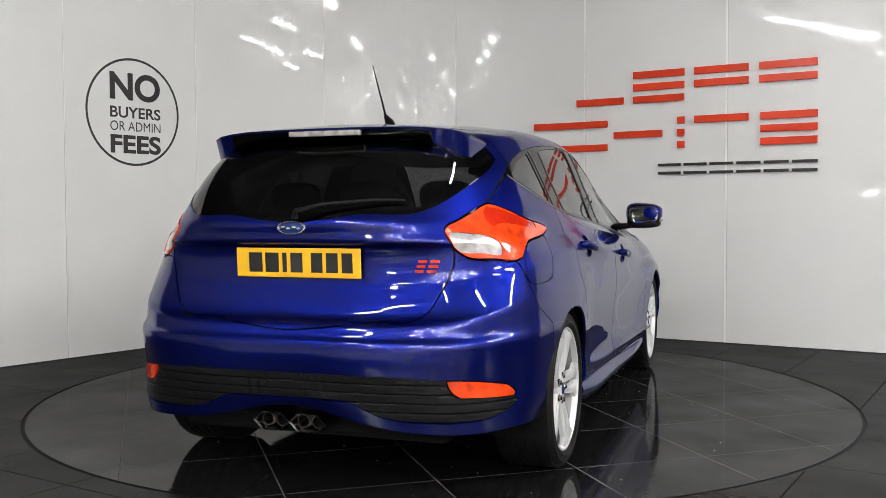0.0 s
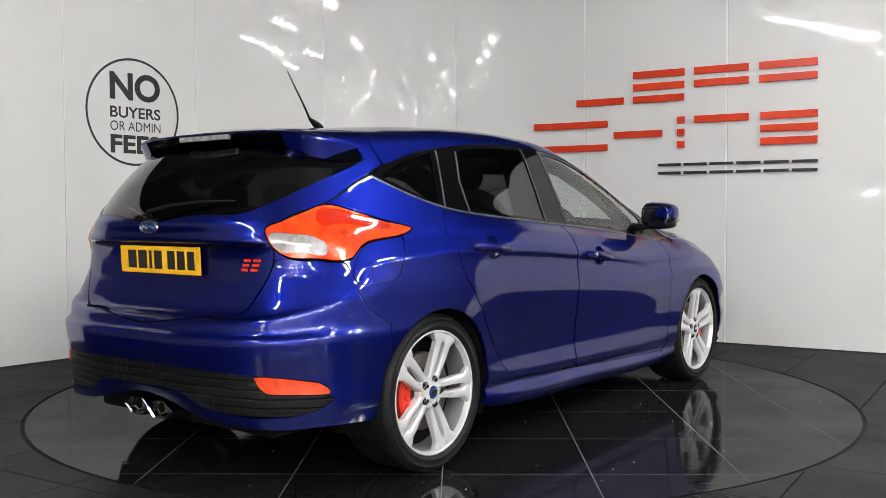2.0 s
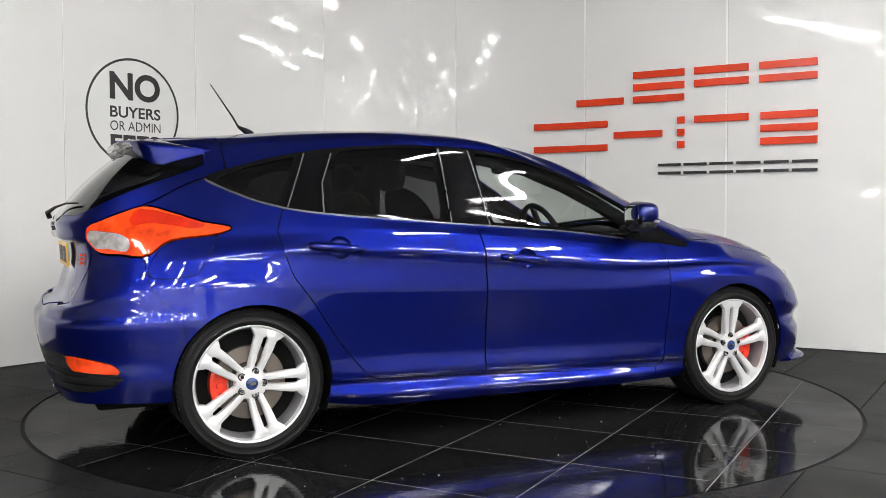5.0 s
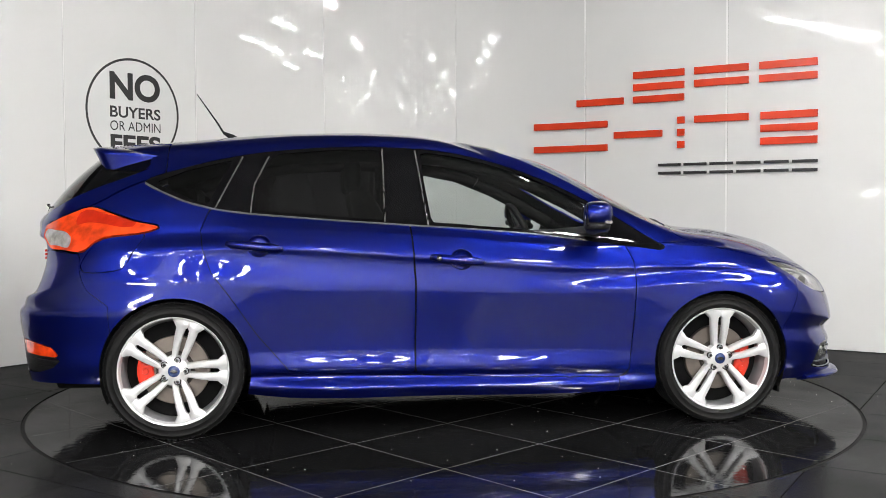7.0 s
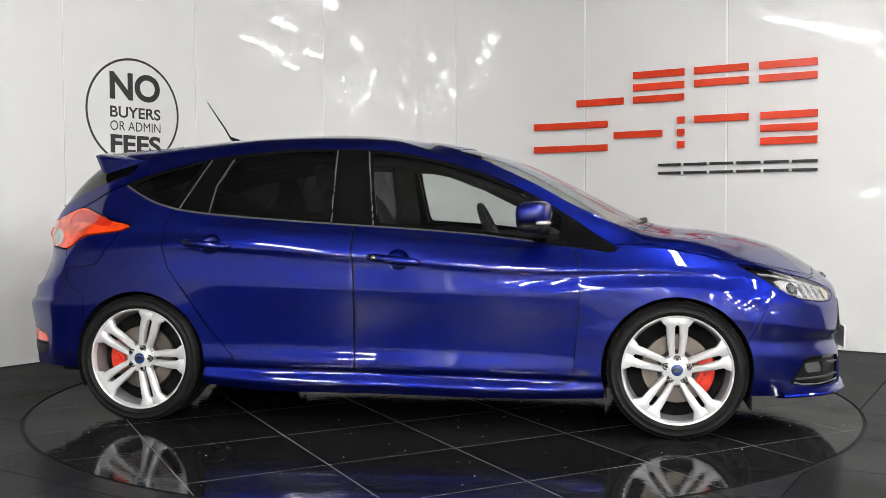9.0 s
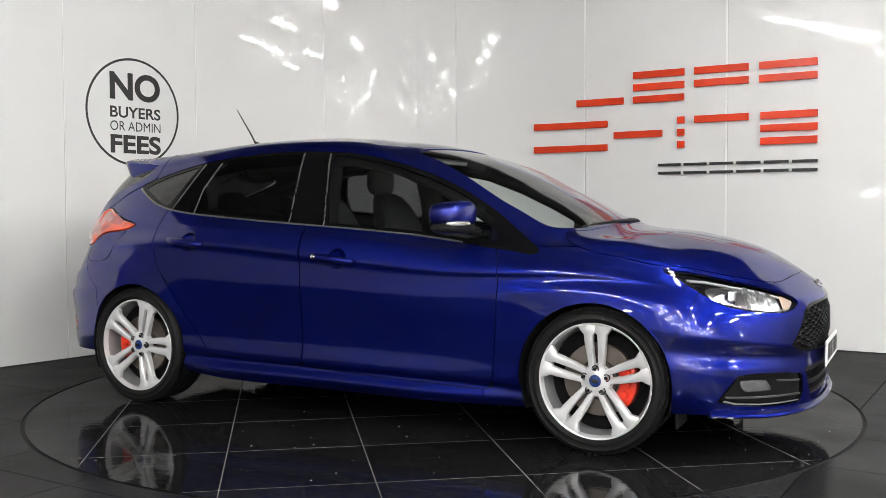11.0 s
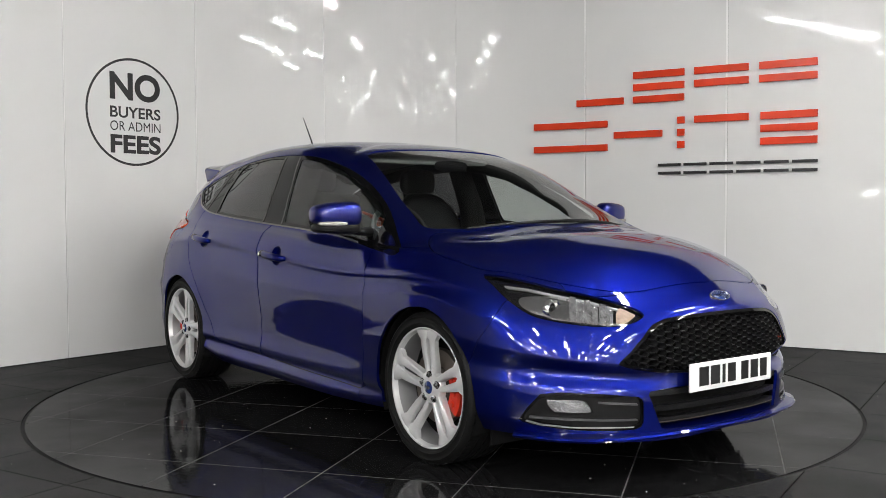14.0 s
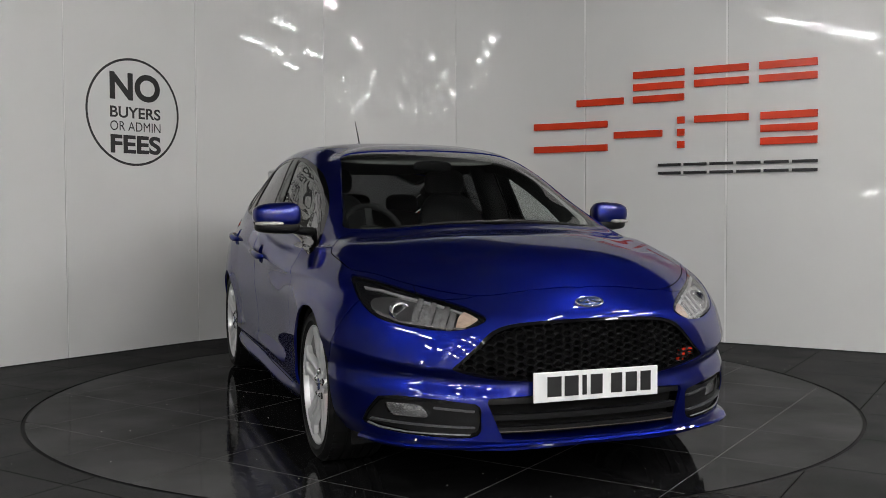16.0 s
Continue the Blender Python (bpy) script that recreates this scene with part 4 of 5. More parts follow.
def build_body(car):
    skin = body_skin()
    rear_mask = lambda x, w, z: x + 1.46
    # arches
    for x, r in ((-1.316, 0.344), (1.318, 0.343)):
        skin.cut("side", disc_outline(x, 0.322, r), lambda x, w, z: 0.5 - w)
        skin.cut("side", [(x - r, -0.2), (x + r, -0.2), (x + r - 0.02, 0.322), (x - r + 0.02, 0.322)], lambda x, w, z: 0.5 - w)
    front = lambda x, w, z: 1.3 - x
    nose = lambda x, w, z: 1.9 - x
    back = lambda x, w, z: x + 1.3
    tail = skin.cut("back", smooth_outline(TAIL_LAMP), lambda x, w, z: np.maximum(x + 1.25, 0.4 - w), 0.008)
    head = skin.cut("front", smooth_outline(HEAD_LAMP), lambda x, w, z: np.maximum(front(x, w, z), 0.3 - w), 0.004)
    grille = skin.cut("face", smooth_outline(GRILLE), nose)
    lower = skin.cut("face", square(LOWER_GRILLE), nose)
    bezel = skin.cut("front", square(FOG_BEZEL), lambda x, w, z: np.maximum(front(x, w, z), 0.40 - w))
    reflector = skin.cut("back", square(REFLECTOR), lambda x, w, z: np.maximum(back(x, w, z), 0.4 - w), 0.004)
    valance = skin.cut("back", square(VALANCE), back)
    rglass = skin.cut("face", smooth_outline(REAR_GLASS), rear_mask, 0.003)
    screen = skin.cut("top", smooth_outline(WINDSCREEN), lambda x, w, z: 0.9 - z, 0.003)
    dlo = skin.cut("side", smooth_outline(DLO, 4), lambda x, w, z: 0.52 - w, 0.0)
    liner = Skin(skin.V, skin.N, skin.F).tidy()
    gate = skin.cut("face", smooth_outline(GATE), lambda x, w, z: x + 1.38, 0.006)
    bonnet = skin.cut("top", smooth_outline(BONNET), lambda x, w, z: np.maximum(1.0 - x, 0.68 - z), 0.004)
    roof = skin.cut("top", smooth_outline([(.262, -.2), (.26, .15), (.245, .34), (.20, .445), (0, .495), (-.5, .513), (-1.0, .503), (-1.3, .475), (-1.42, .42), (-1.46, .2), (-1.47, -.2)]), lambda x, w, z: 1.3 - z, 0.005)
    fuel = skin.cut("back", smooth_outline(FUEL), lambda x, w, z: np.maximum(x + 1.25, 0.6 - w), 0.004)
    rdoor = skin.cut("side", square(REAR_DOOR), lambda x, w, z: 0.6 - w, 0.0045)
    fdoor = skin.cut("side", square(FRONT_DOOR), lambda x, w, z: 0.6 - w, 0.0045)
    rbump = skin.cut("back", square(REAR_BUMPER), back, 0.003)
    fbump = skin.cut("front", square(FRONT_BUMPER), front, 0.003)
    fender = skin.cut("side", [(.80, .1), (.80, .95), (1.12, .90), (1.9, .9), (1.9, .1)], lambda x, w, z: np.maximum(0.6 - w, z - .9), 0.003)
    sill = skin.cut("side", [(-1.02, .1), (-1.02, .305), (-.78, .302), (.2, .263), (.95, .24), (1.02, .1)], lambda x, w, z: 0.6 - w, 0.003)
    skin.tidy()
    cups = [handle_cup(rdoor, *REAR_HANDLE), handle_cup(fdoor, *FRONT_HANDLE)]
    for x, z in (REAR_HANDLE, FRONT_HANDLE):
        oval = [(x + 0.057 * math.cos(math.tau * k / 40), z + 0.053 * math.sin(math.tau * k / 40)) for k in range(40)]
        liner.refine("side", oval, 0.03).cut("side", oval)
    liner.tidy()

    def both(name, sk, material, label="", depth=0.0, thick=0.012, parent=car):
        return [part(name, sk.mesh(depth, thick, s), material, parent, label, smooth=True) for s in (1, -1)]

    part("body_shell", skin.mesh(0, 0.012), M_PAINT, car, "metallic blue pillars and rear quarters", smooth=True)
    # black sheet added under the skin to darken panel gaps and stop light
    part("inner_shell", liner.mesh(0.013), M_LINER, car, "black sheet under the skin, darkening the panel gaps", smooth=True)
    part("bonnet", bonnet.mesh(0, 0.012), M_PAINT, car, "smooth metallic blue bonnet", smooth=True)
    part("roof", roof.mesh(0, 0.012), M_PAINT, car, "metallic blue roof panel", smooth=True)
    gate_ob = part("tailgate", gate.mesh(0, 0.012), M_PAINT, car, smooth=True)
    rb = part("rear_bumper", rbump.mesh(0, 0.012), M_PAINT, car, smooth=True)
    fb = part("front_bumper", fbump.mesh(0, 0.012), M_PAINT, car, smooth=True)
    both("front_fender", fender, M_PAINT)
    both("sill", sill, M_PAINT)
    both("fuel_flap", fuel, M_PAINT)
    rdoors, fdoors = both("rear_door", rdoor, M_PAINT), both("front_door", fdoor, M_PAINT)
    for doors, (rings, out), at, lock in ((rdoors, cups[0], REAR_HANDLE, False), (fdoors, cups[1], FRONT_HANDLE, True)):
        for s, door in zip((1, -1), doors):
            bm = bmesh.new()
            rows = [[bm.verts.new((p[0], s * p[1], p[2])) for p in ring] for ring in rings]
            for A, B in zip(rows, rows[1:]):
                for j in range(len(A)):
                    q = [A[j - 1], A[j], B[j], B[j - 1]]
                    bm.faces.new(q if s > 0 else q[::-1])
            part("handle_recess", bm, M_PAINT, door, smooth=True)
            build_handle(door, at[0] - 0.02, at[1], s, out, lock and s < 0)
    # windows
    part("windscreen", screen.mesh(0.004), M_GLASS, car, "clear curved windscreen", smooth=True)
    part("rear_window", rglass.mesh(0.003), M_PRIVACY, gate_ob, "dark tinted rear window", smooth=True)
    whole = Skin(dlo.V, dlo.N, dlo.F)
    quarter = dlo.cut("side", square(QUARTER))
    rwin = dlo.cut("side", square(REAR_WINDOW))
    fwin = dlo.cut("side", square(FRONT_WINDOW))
    both("quarter_window", quarter, M_PRIVACY, "dark tinted quarter window", 0.006, 0)
    both("rear_door_window", rwin, M_PRIVACY, "dark tinted window", 0.006, 0)
    both("front_door_window", fwin, M_GLASS, "clear window", 0.006, 0)
    both("window_surround", dlo, M_GLOSSBLACK, "gloss black window surround", 0.003, 0.01)
    # satin strip drawn for the reflection along the lower window edge
    belt = [p for p in DLO if p[1] < 1.204 and DLO.index(p) < 13]
    sl = Skin(dlo.V, dlo.N, dlo.F)
    line = sl.cut("side", [(x, z - 0.02) for x, z in belt if x < .8] + [(x, z + 0.007) for x, z in belt[::-1] if x < .8])
    both("window_edge_line", line, M_STEELTRIM, "satin line drawn for the reflection under the windows", -0.002, 0.006)
    # grey lines drawn where the window frames catch the light
    for a, b, c, d in ((-1.142, 1.07, -1.018, 1.328), (-.974, 1.055, -.96, 1.19), (-.96, 1.19, -.892, 1.33), (-.128, .992, -.18, 1.362), (-.338, 1.008, -.342, 1.37)):
        edge = square([(a - .0035, b), (a + .0035, b), (c + .0035, d), (c - .0035, d)])
        strip = Skin(whole.V, whole.N, whole.F).refine("side", edge, 0.03, 8).cut("side", edge)
        both("frame_edge_line", strip, M_BAR, "", -0.001, 0.009)
    # grille
    g2 = Skin(grille.V, grille.N, grille.F)
    inner = g2.cut("face", smooth_outline([(w * (0.968 if w > 0 else 1), .54 + (z - .54) * 0.90) for w, z in GRILLE]), nose)
    frame_ob = part("grille", g2.tidy().mesh(0.002, 0.03), M_GLOSSBLACK, fb, "gloss black grille with honeycomb mesh", smooth=True)
    frame_ob.parent = car
    part("grille_backing", inner.mesh(0.05), M_LINER, fb)
    G = np.array(inner.V)

    def nose_x(y, z):
        d = (G[:, 1] + abs(y)) ** 2 + (G[:, 2] - z) ** 2
        k = np.argsort(d)[:4]
        w = 1 / (d[k] + 1e-5)
        return float((G[k, 0] * w).sum() / w.sum())
    poly = smooth_outline([(w * (0.955 if w > 0 else 1), .54 + (z - .54) * 0.86) for w, z in GRILLE])
    cells = []
    pw, ph = 0.0480, 0.0250
    for i in range(-15, 16):
        for j in range(-6, 7):
            cells.append((i * pw * 0.75, 0.543 + (j + 0.5 * (i % 2)) * ph))
    inside = sdf(np.array([(abs(y), z) for y, z in cells]), poly) < 0.004
    for (y, z), ok in zip(cells, inside):
        if not ok:
            continue
        bm, rings = bmesh.new(), []
        for scale_, deep in ((1.0, 0.013), (0.93, 0.010), (0.85, 0.011), (0.82, 0.035)):
            ring = []
            for a, b in ((-.25, .5), (.25, .5), (.5, 0), (.25, -.5), (-.25, -.5), (-.5, 0)):
                yy, zz = y + a * pw * scale_, z + b * ph * scale_
                ring.append(bm.verts.new((nose_x(yy, zz) - deep, yy, zz)))
            rings.append(ring)
        for A, B in zip(rings, rings[1:]):
            for k in range(6):
                bm.faces.new((A[k - 1], A[k], B[k], B[k - 1]))
        bmesh.ops.recalc_face_normals(bm, faces=bm.faces)
        part("grille_cell", bm, M_PLASTIC, frame_ob)
    # lower grille with two slats
    part("lower_grille", lower.mesh(0.05), M_LINER, fb, "black lower grille", smooth=True)
    for z0, z1 in ((.352, .375), (.292, .312), (.248, .266)):
        sl = Skin(lower.V, lower.N, lower.F)
        strip = sl.cut("face", square([(-.3, z0), (.5, z0), (.5, z1), (-.3, z1)]))
        part("slat", strip.mesh(0.012, 0.03), M_PLASTIC, fb, smooth=True)
        if z0 < .33:
            sl = Skin(lower.V, lower.N, lower.F)
            line = sl.cut("face", square([(-.3, z0 + .001), (.5, z0 + .001), (.5, z0 + .0045), (-.3, z0 + .0045)]))
            part("slat_edge", line.mesh(0.0105, 0.004), M_STEEL, fb, smooth=True)
    # fog lamps
    fog = bezel.cut("front", square(FOG_LAMP), None, 0.002)
    both("fog_bezel", bezel, M_PLASTIC, "black plastic fog lamp surround", 0.016, 0.0, fb)
    for z0, z1 in ((.334, .341), (.276, .282)):
        edge = square([(1.08 if z0 < .3 else 1.45, z0), (1.66, z0 - .012), (1.66, z1 - .012), (1.08 if z0 < .3 else 1.45, z1)])
        strip = Skin(bezel.V, bezel.N, bezel.F).refine("front", edge, 0.02, 6).cut("front", edge)
        both("bezel_rib", strip, M_STEELTRIM, "", 0.002, 0.016, fb)
    small = smooth_outline([(1.40 + (t - 1.40) * 0.94, .305 + (z - .305) * 0.80) for t, z in FOG_BEZEL])
    rim = Skin(bezel.V, bezel.N, bezel.F).refine("front", small, 0.02, 3)
    rim.cut("front", small)
    both("bezel_rim", rim.tidy(), M_GLOSSBLACK, "", 0.004, 0.012, fb)
    edge = square([(1.06, .262), (1.14, .250), (1.30, .243), (1.64, .240), (1.64, .244), (1.30, .248), (1.14, .256), (1.07, .268)])
    line = Skin(bezel.V, bezel.N, bezel.F).refine("front", edge, 0.02, 8).cut("front", edge)
    both("bezel_line", line, M_BARREL, "thin satin silver line", 0.001, 0.004, fb)
    both("fog_lamp", fog, M_LENS, "clear fog lamp", 0.004, 0, fb)
    both("fog_reflector", fog, M_REFLECTOR, "", 0.022, 0, fb)
    # head lamps
    housing = Skin(head.V, head.N, head.F)
    for s, lens in zip((1, -1), both("headlight", head, M_LENS, "clear headlight over chrome reflectors", 0.002, 0.0)):
        part("lamp_housing", housing.mesh(0.024, 0, s), M_HEADDK, lens, smooth=True)
        hv = np.array(head.V)
        t = hv[:, 0] + hv[:, 1]

        def place(tt, z, deep):
            k = np.argmin((t - tt) ** 2 + (hv[:, 2] - z) ** 2)
            p = np.array(head.V[k]) - np.array(head.N[k]) * deep
            return Vector((p[0], p[1] * -s, p[2])), Vector((head.N[k][0], head.N[k][1] * -s, head.N[k][2]))
        for tt, z, r, m in ((1.215, .696, .036, M_CHROME),):
            p, n = place(tt, z, 0.027)
            face = Matrix.Translation(p) @ Vector((1, 0, 0)).to_track_quat("-Y", "Z").to_matrix().to_4x4()
            bm = bmesh.new()
            lathe(bm, [(r * .72, .012), (r * .8, -.012), (r, -.016), (r * 1.12, .012)], 28, face)
            part("projector_ring", bm, m, lens, smooth=True)
            bm = bmesh.new()
            lathe(bm, [(0, -.012), (r * .35, -.009), (r * .62, .0), (r * .72, .01)], 24, face)
            part("projector_lens", bm, M_GLOSSBLACK, lens, smooth=True)
        sl = Skin(head.V, head.N, head.F)
        bowl = sl.cut("front", square([(1.03, .700), (1.01, .735), (1.10, .742), (1.22, .738), (1.39, .715), (1.39, .640), (1.25, .652), (1.10, .678)]))
        part("lamp_bowl", bowl.mesh(0.019, 0, s), M_CHROME, lens, smooth=True)
        # faceted reflector in upright strips, each set a little deeper or nearer
        for k in range(6):
            a, b = 1.295 + 0.040 * k, 1.295 + 0.040 * (k + 1)
            low, high = .650 - .12 * (a - 1.295), .736 - .16 * (a - 1.295)
            edge = square([(a, low), (a, high), (b - .004, high - .006), (b - .004, low - .004)])
            strip = Skin(head.V, head.N, head.F).refine("front", edge, 0.01, 3).cut("front", edge)
            part("reflector", strip.mesh(0.010 + 0.006 * (k % 2), 0.008, s), M_REFLECTOR, lens, smooth=True)
        edge = square([(.93, .775), (1.06, .765), (1.22, .742), (1.42, .716), (1.60, .682), (1.60, .676), (1.42, .709), (1.22, .735), (1.06, .757), (.95, .765)])
        brow = Skin(head.V, head.N, head.F).refine("front", edge, 0.01, 4).cut("front", edge)
        part("lamp_brow", brow.mesh(0.012, 0.006, s), M_BARREL, lens, smooth=True)
        sl = Skin(head.V, head.N, head.F)
        am = sl.cut("front", square([(1.545, .630), (1.545, .698), (1.60, .684), (1.655, .664), (1.60, .634)]))
        part("turn_lamp", am.mesh(0.011, 0, s), M_AMBER, lens, "pale amber turn lamp", smooth=True)
        sl = Skin(head.V, head.N, head.F)
        st = sl.cut("front", square([(1.06, .680), (1.06, .690), (1.25, .652), (1.62, .630), (1.62, .623), (1.25, .643)]))
        part("light_strip", st.mesh(0.008, 0, s), M_REFLECTOR, lens, smooth=True)
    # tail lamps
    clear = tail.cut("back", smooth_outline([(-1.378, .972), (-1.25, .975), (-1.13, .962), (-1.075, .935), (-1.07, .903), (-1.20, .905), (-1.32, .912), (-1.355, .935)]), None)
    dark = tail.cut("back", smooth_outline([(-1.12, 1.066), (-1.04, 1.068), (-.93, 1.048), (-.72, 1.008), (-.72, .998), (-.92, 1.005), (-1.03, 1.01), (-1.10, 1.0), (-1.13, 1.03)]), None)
    lamps = both("tail_light", tail, M_TAIL, "orange-red tail light lens", -0.004, 0.02)
    for s, lamp in zip((1, -1), lamps):
        part("reversing_lens", clear.mesh(0.0, 0.01, s), M_TAILCLEAR, lamp, "clear reversing lens", smooth=True)
        part("brake_lens", dark.mesh(-0.001, 0.01, s), M_TAILDK, lamp, smooth=True)
    both("rear_reflector", reflector, M_TAIL, "red bumper reflector", -0.002, 0.01, rb)
    # rear valance in ribs
    part("valance", valance.mesh(0.018), M_PLASTIC, rb, "ribbed black plastic valance", smooth=True)
    for k, (z0, z1) in enumerate(((.447, .474), (.413, .441), (.379, .407), (.345, .373), (.312, .339))):
        sl = Skin(valance.V, valance.N, valance.F)
        edge = square([(-2.6, z0), (-1.4, z0), (-.9, z0), (-.9, z1), (-1.4, z1), (-2.6, z1)])
        rib = sl.refine("back", edge, 0.01, 4).cut("back", edge)
        for piece in islands(rib.mesh(0.003, 0.014)):
            part("valance_rib", piece, M_PLASTIC, rb, smooth=True)
    return fb, rb, gate_ob, rdoors, fdoors


def build_spoiler(car, gate):
    rows = []
    # half width, front x, top rear x, top z, rear depth, under x, under z
    sections = [(0.0, -1.52, -1.79, 1.392, .030, -1.66, 1.352), (0.2, -1.515, -1.785, 1.391, .030, -1.66, 1.350), (0.36, -1.50, -1.775, 1.388, .034, -1.655, 1.338),
                (0.44, -1.47, -1.765, 1.382, .060, -1.63, 1.305), (0.50, -1.43, -1.745, 1.375, .092, -1.60, 1.268), (0.540, -1.38, -1.72, 1.364, .100, -1.57, 1.252), (0.562, -1.34, -1.675, 1.350, .085, -1.54, 1.262)]
    full = [(-w, *s) for w, *s in sections[:0:-1]] + sections
    bm = bmesh.new()
    for w, xf, xr, z, deep, xu, zu in full:
        zf = 1.418 - 0.10 * abs(w) ** 2.2 / 0.3
        prof = [(xf, zf - 0.012), (xf - 0.01, zf), ((xf + xr) / 2, (zf + z) / 2 + 0.008), (xr + 0.03, z + 0.002), (xr, z - 0.004), (xr + 0.004, z - 0.012), (xr + 0.012 + deep * 0.3, z - deep), (xu, zu), (xu + 0.06, zu + 0.01)]
        rows.append([bm.verts.new((x, w, zz)) for x, zz in prof])
    under = bmesh.new()
    low = [[under.verts.new(v.co) for v in row] for row in rows]
    for k, (A, B) in enumerate(zip(rows, rows[1:])):
        for j in range(len(A)):
            if j in (0, 7, 8) or (j == 6 and 3 <= k < len(rows) - 4):
                under.faces.new((low[k][j - 1], low[k][j], low[k + 1][j], low[k + 1][j - 1]))
            else:
                bm.faces.new((A[j - 1], A[j], B[j], B[j - 1]))
    bm.faces.new(rows[0])
    bm.faces.new(rows[-1][::-1])
    for mesh in (bm, under):
        bmesh.ops.delete(mesh, geom=[v for v in mesh.verts if not v.link_faces], context="VERTS")
        bmesh.ops.recalc_face_normals(mesh, faces=mesh.faces)
    sp = part("roof_spoiler", bm, M_PAINT, car, "metallic blue roof spoiler", smooth=True)
    sp.data.set_sharp_from_angle(angle=radians(50))
    bm = bmesh.new()
    box(bm, -1.797, -1.77, -0.155, 0.155, 1.356, 1.378, bevel=0.005)
    part("high_brake_light", bm, M_TAILCLEAR, sp, "clear high-level brake light")
    part("spoiler_underside", under, M_GLOSSBLACK, sp, "gloss black underside", smooth=True)


def build_mirror(car, s):
    """A door mirror; s -1: the car's right."""
    bm = bmesh.new()

    def bend(p):
        return Vector((p.x * (1 - 0.35 * (p.y / 0.11) * -s * 0.5) - 0.25 * p.y * s, p.y, p.z * (1 - 0.12 * p.y / 0.11 * s)))
    blob(bm, (0.675, s * 0.915, 1.045), (0.068, 0.112, 0.060), 3.2, shape=bend)
    mirror = part("door_mirror", bm, M_PAINT, car, "blue door mirror with black base", smooth=True)
    bm = bmesh.new()
    blob(bm, (0.672, s * 0.912, 0.985), (0.063, 0.106, 0.032), 3.0, shape=bend)
    part("mirror_base", bm, M_PLASTIC, mirror, smooth=True)
    bm = bmesh.new()
    sweep(bm, [(0.70, s * 0.74, 0.962), (0.69, s * 0.80, 0.966), (0.68, s * 0.87, 0.975)], [0.035, 0.028, 0.024], 10, 0.7)
    part("mirror_arm", bm, M_PLASTIC, mirror, smooth=True)
    bm = bmesh.new()
    blob(bm, (0.716, s * 0.958, 1.003), (0.022, 0.066, 0.011), 3.0, shape=lambda p: Vector((p.x - 0.30 * p.y * s, p.y, p.z)))
    part("mirror_turn_lamp", bm, M_TAILCLEAR, mirror, "clear turn lamp strip", smooth=True)
    bm = bmesh.new()
    blob(bm, (0.612, s * 0.918, 1.035), (0.006, 0.088, 0.050), 4.0, shape=lambda p: Vector((p.x - 0.22 * p.y * s, p.y, p.z)))
    part("mirror_glass", bm, M_CHROME, mirror, smooth=True)
    bm = bmesh.new()
    blob(bm, (0.622, s * 0.917, 1.033), (0.008, 0.100, 0.060), 4.0, shape=lambda p: Vector((p.x - 0.22 * p.y * s, p.y, p.z)))
    part("mirror_rim", bm, M_GLOSSBLACK, mirror, smooth=True)


def build_handle(door, x, z, s, out, lock):
    bm = bmesh.new()
    path = []
    for d, o in ((-.125, .004), (-.105, .020), (-.05, .031), (.03, .032), (.085, .024), (.112, .014), (.125, .002)):
        h = z - 0.10 * d
        path.append((x + d, s * (out(x + d, h) + o), h))
    sweep(bm, path, [0.013, 0.018, 0.0195, 0.0195, 0.018, 0.015, 0.010], 14, 1.05)
    part("door_handle", bm, M_PAINT, door, "blue pull handle", smooth=True)
    if lock:
        bm = bmesh.new()
        h = z + 0.0092
        lathe(bm, [(0, -.004), (.011, -.004), (.0135, 0.002)], 16, Matrix.Translation((x - .092, s * (out(x - .092, h) + 0.043), h)) @ Matrix.Rotation(0 if s < 0 else math.pi, 4, "Z"))
        part("lock_cover", bm, M_CHROME, door, smooth=True)


def build_plate(parent, x, z, tilt, ahead, material, label):
    """A number plate; ahead 1: it looks forwards."""
    m = Matrix.Translation((x, 0, z)) @ Matrix.Rotation(radians(tilt), 4, "Y")
    bm = bmesh.new()
    box(bm, -0.004, 0.004, -0.26, 0.26, -0.0555, 0.0555, m, bevel=0.0035)
    plate = part("number_plate", bm, material, parent, label)
    for a, b in ((-0.205, -0.148), (-0.135, -0.078), (-0.062, -0.044), (-0.028, 0.022), (0.058, 0.105), (0.120, 0.168), (0.184, 0.228)):
        bm = bmesh.new()
        y0, y1 = sorted((a * ahead, b * ahead))
        box(bm, 0.004 * ahead if ahead > 0 else -0.0052, 0.0052 if ahead > 0 else -0.004, y0 if ahead > 0 else y0, y1, -0.036, 0.038, m)
        part("plate_bar", bm, M_INK, plate)
    return plate


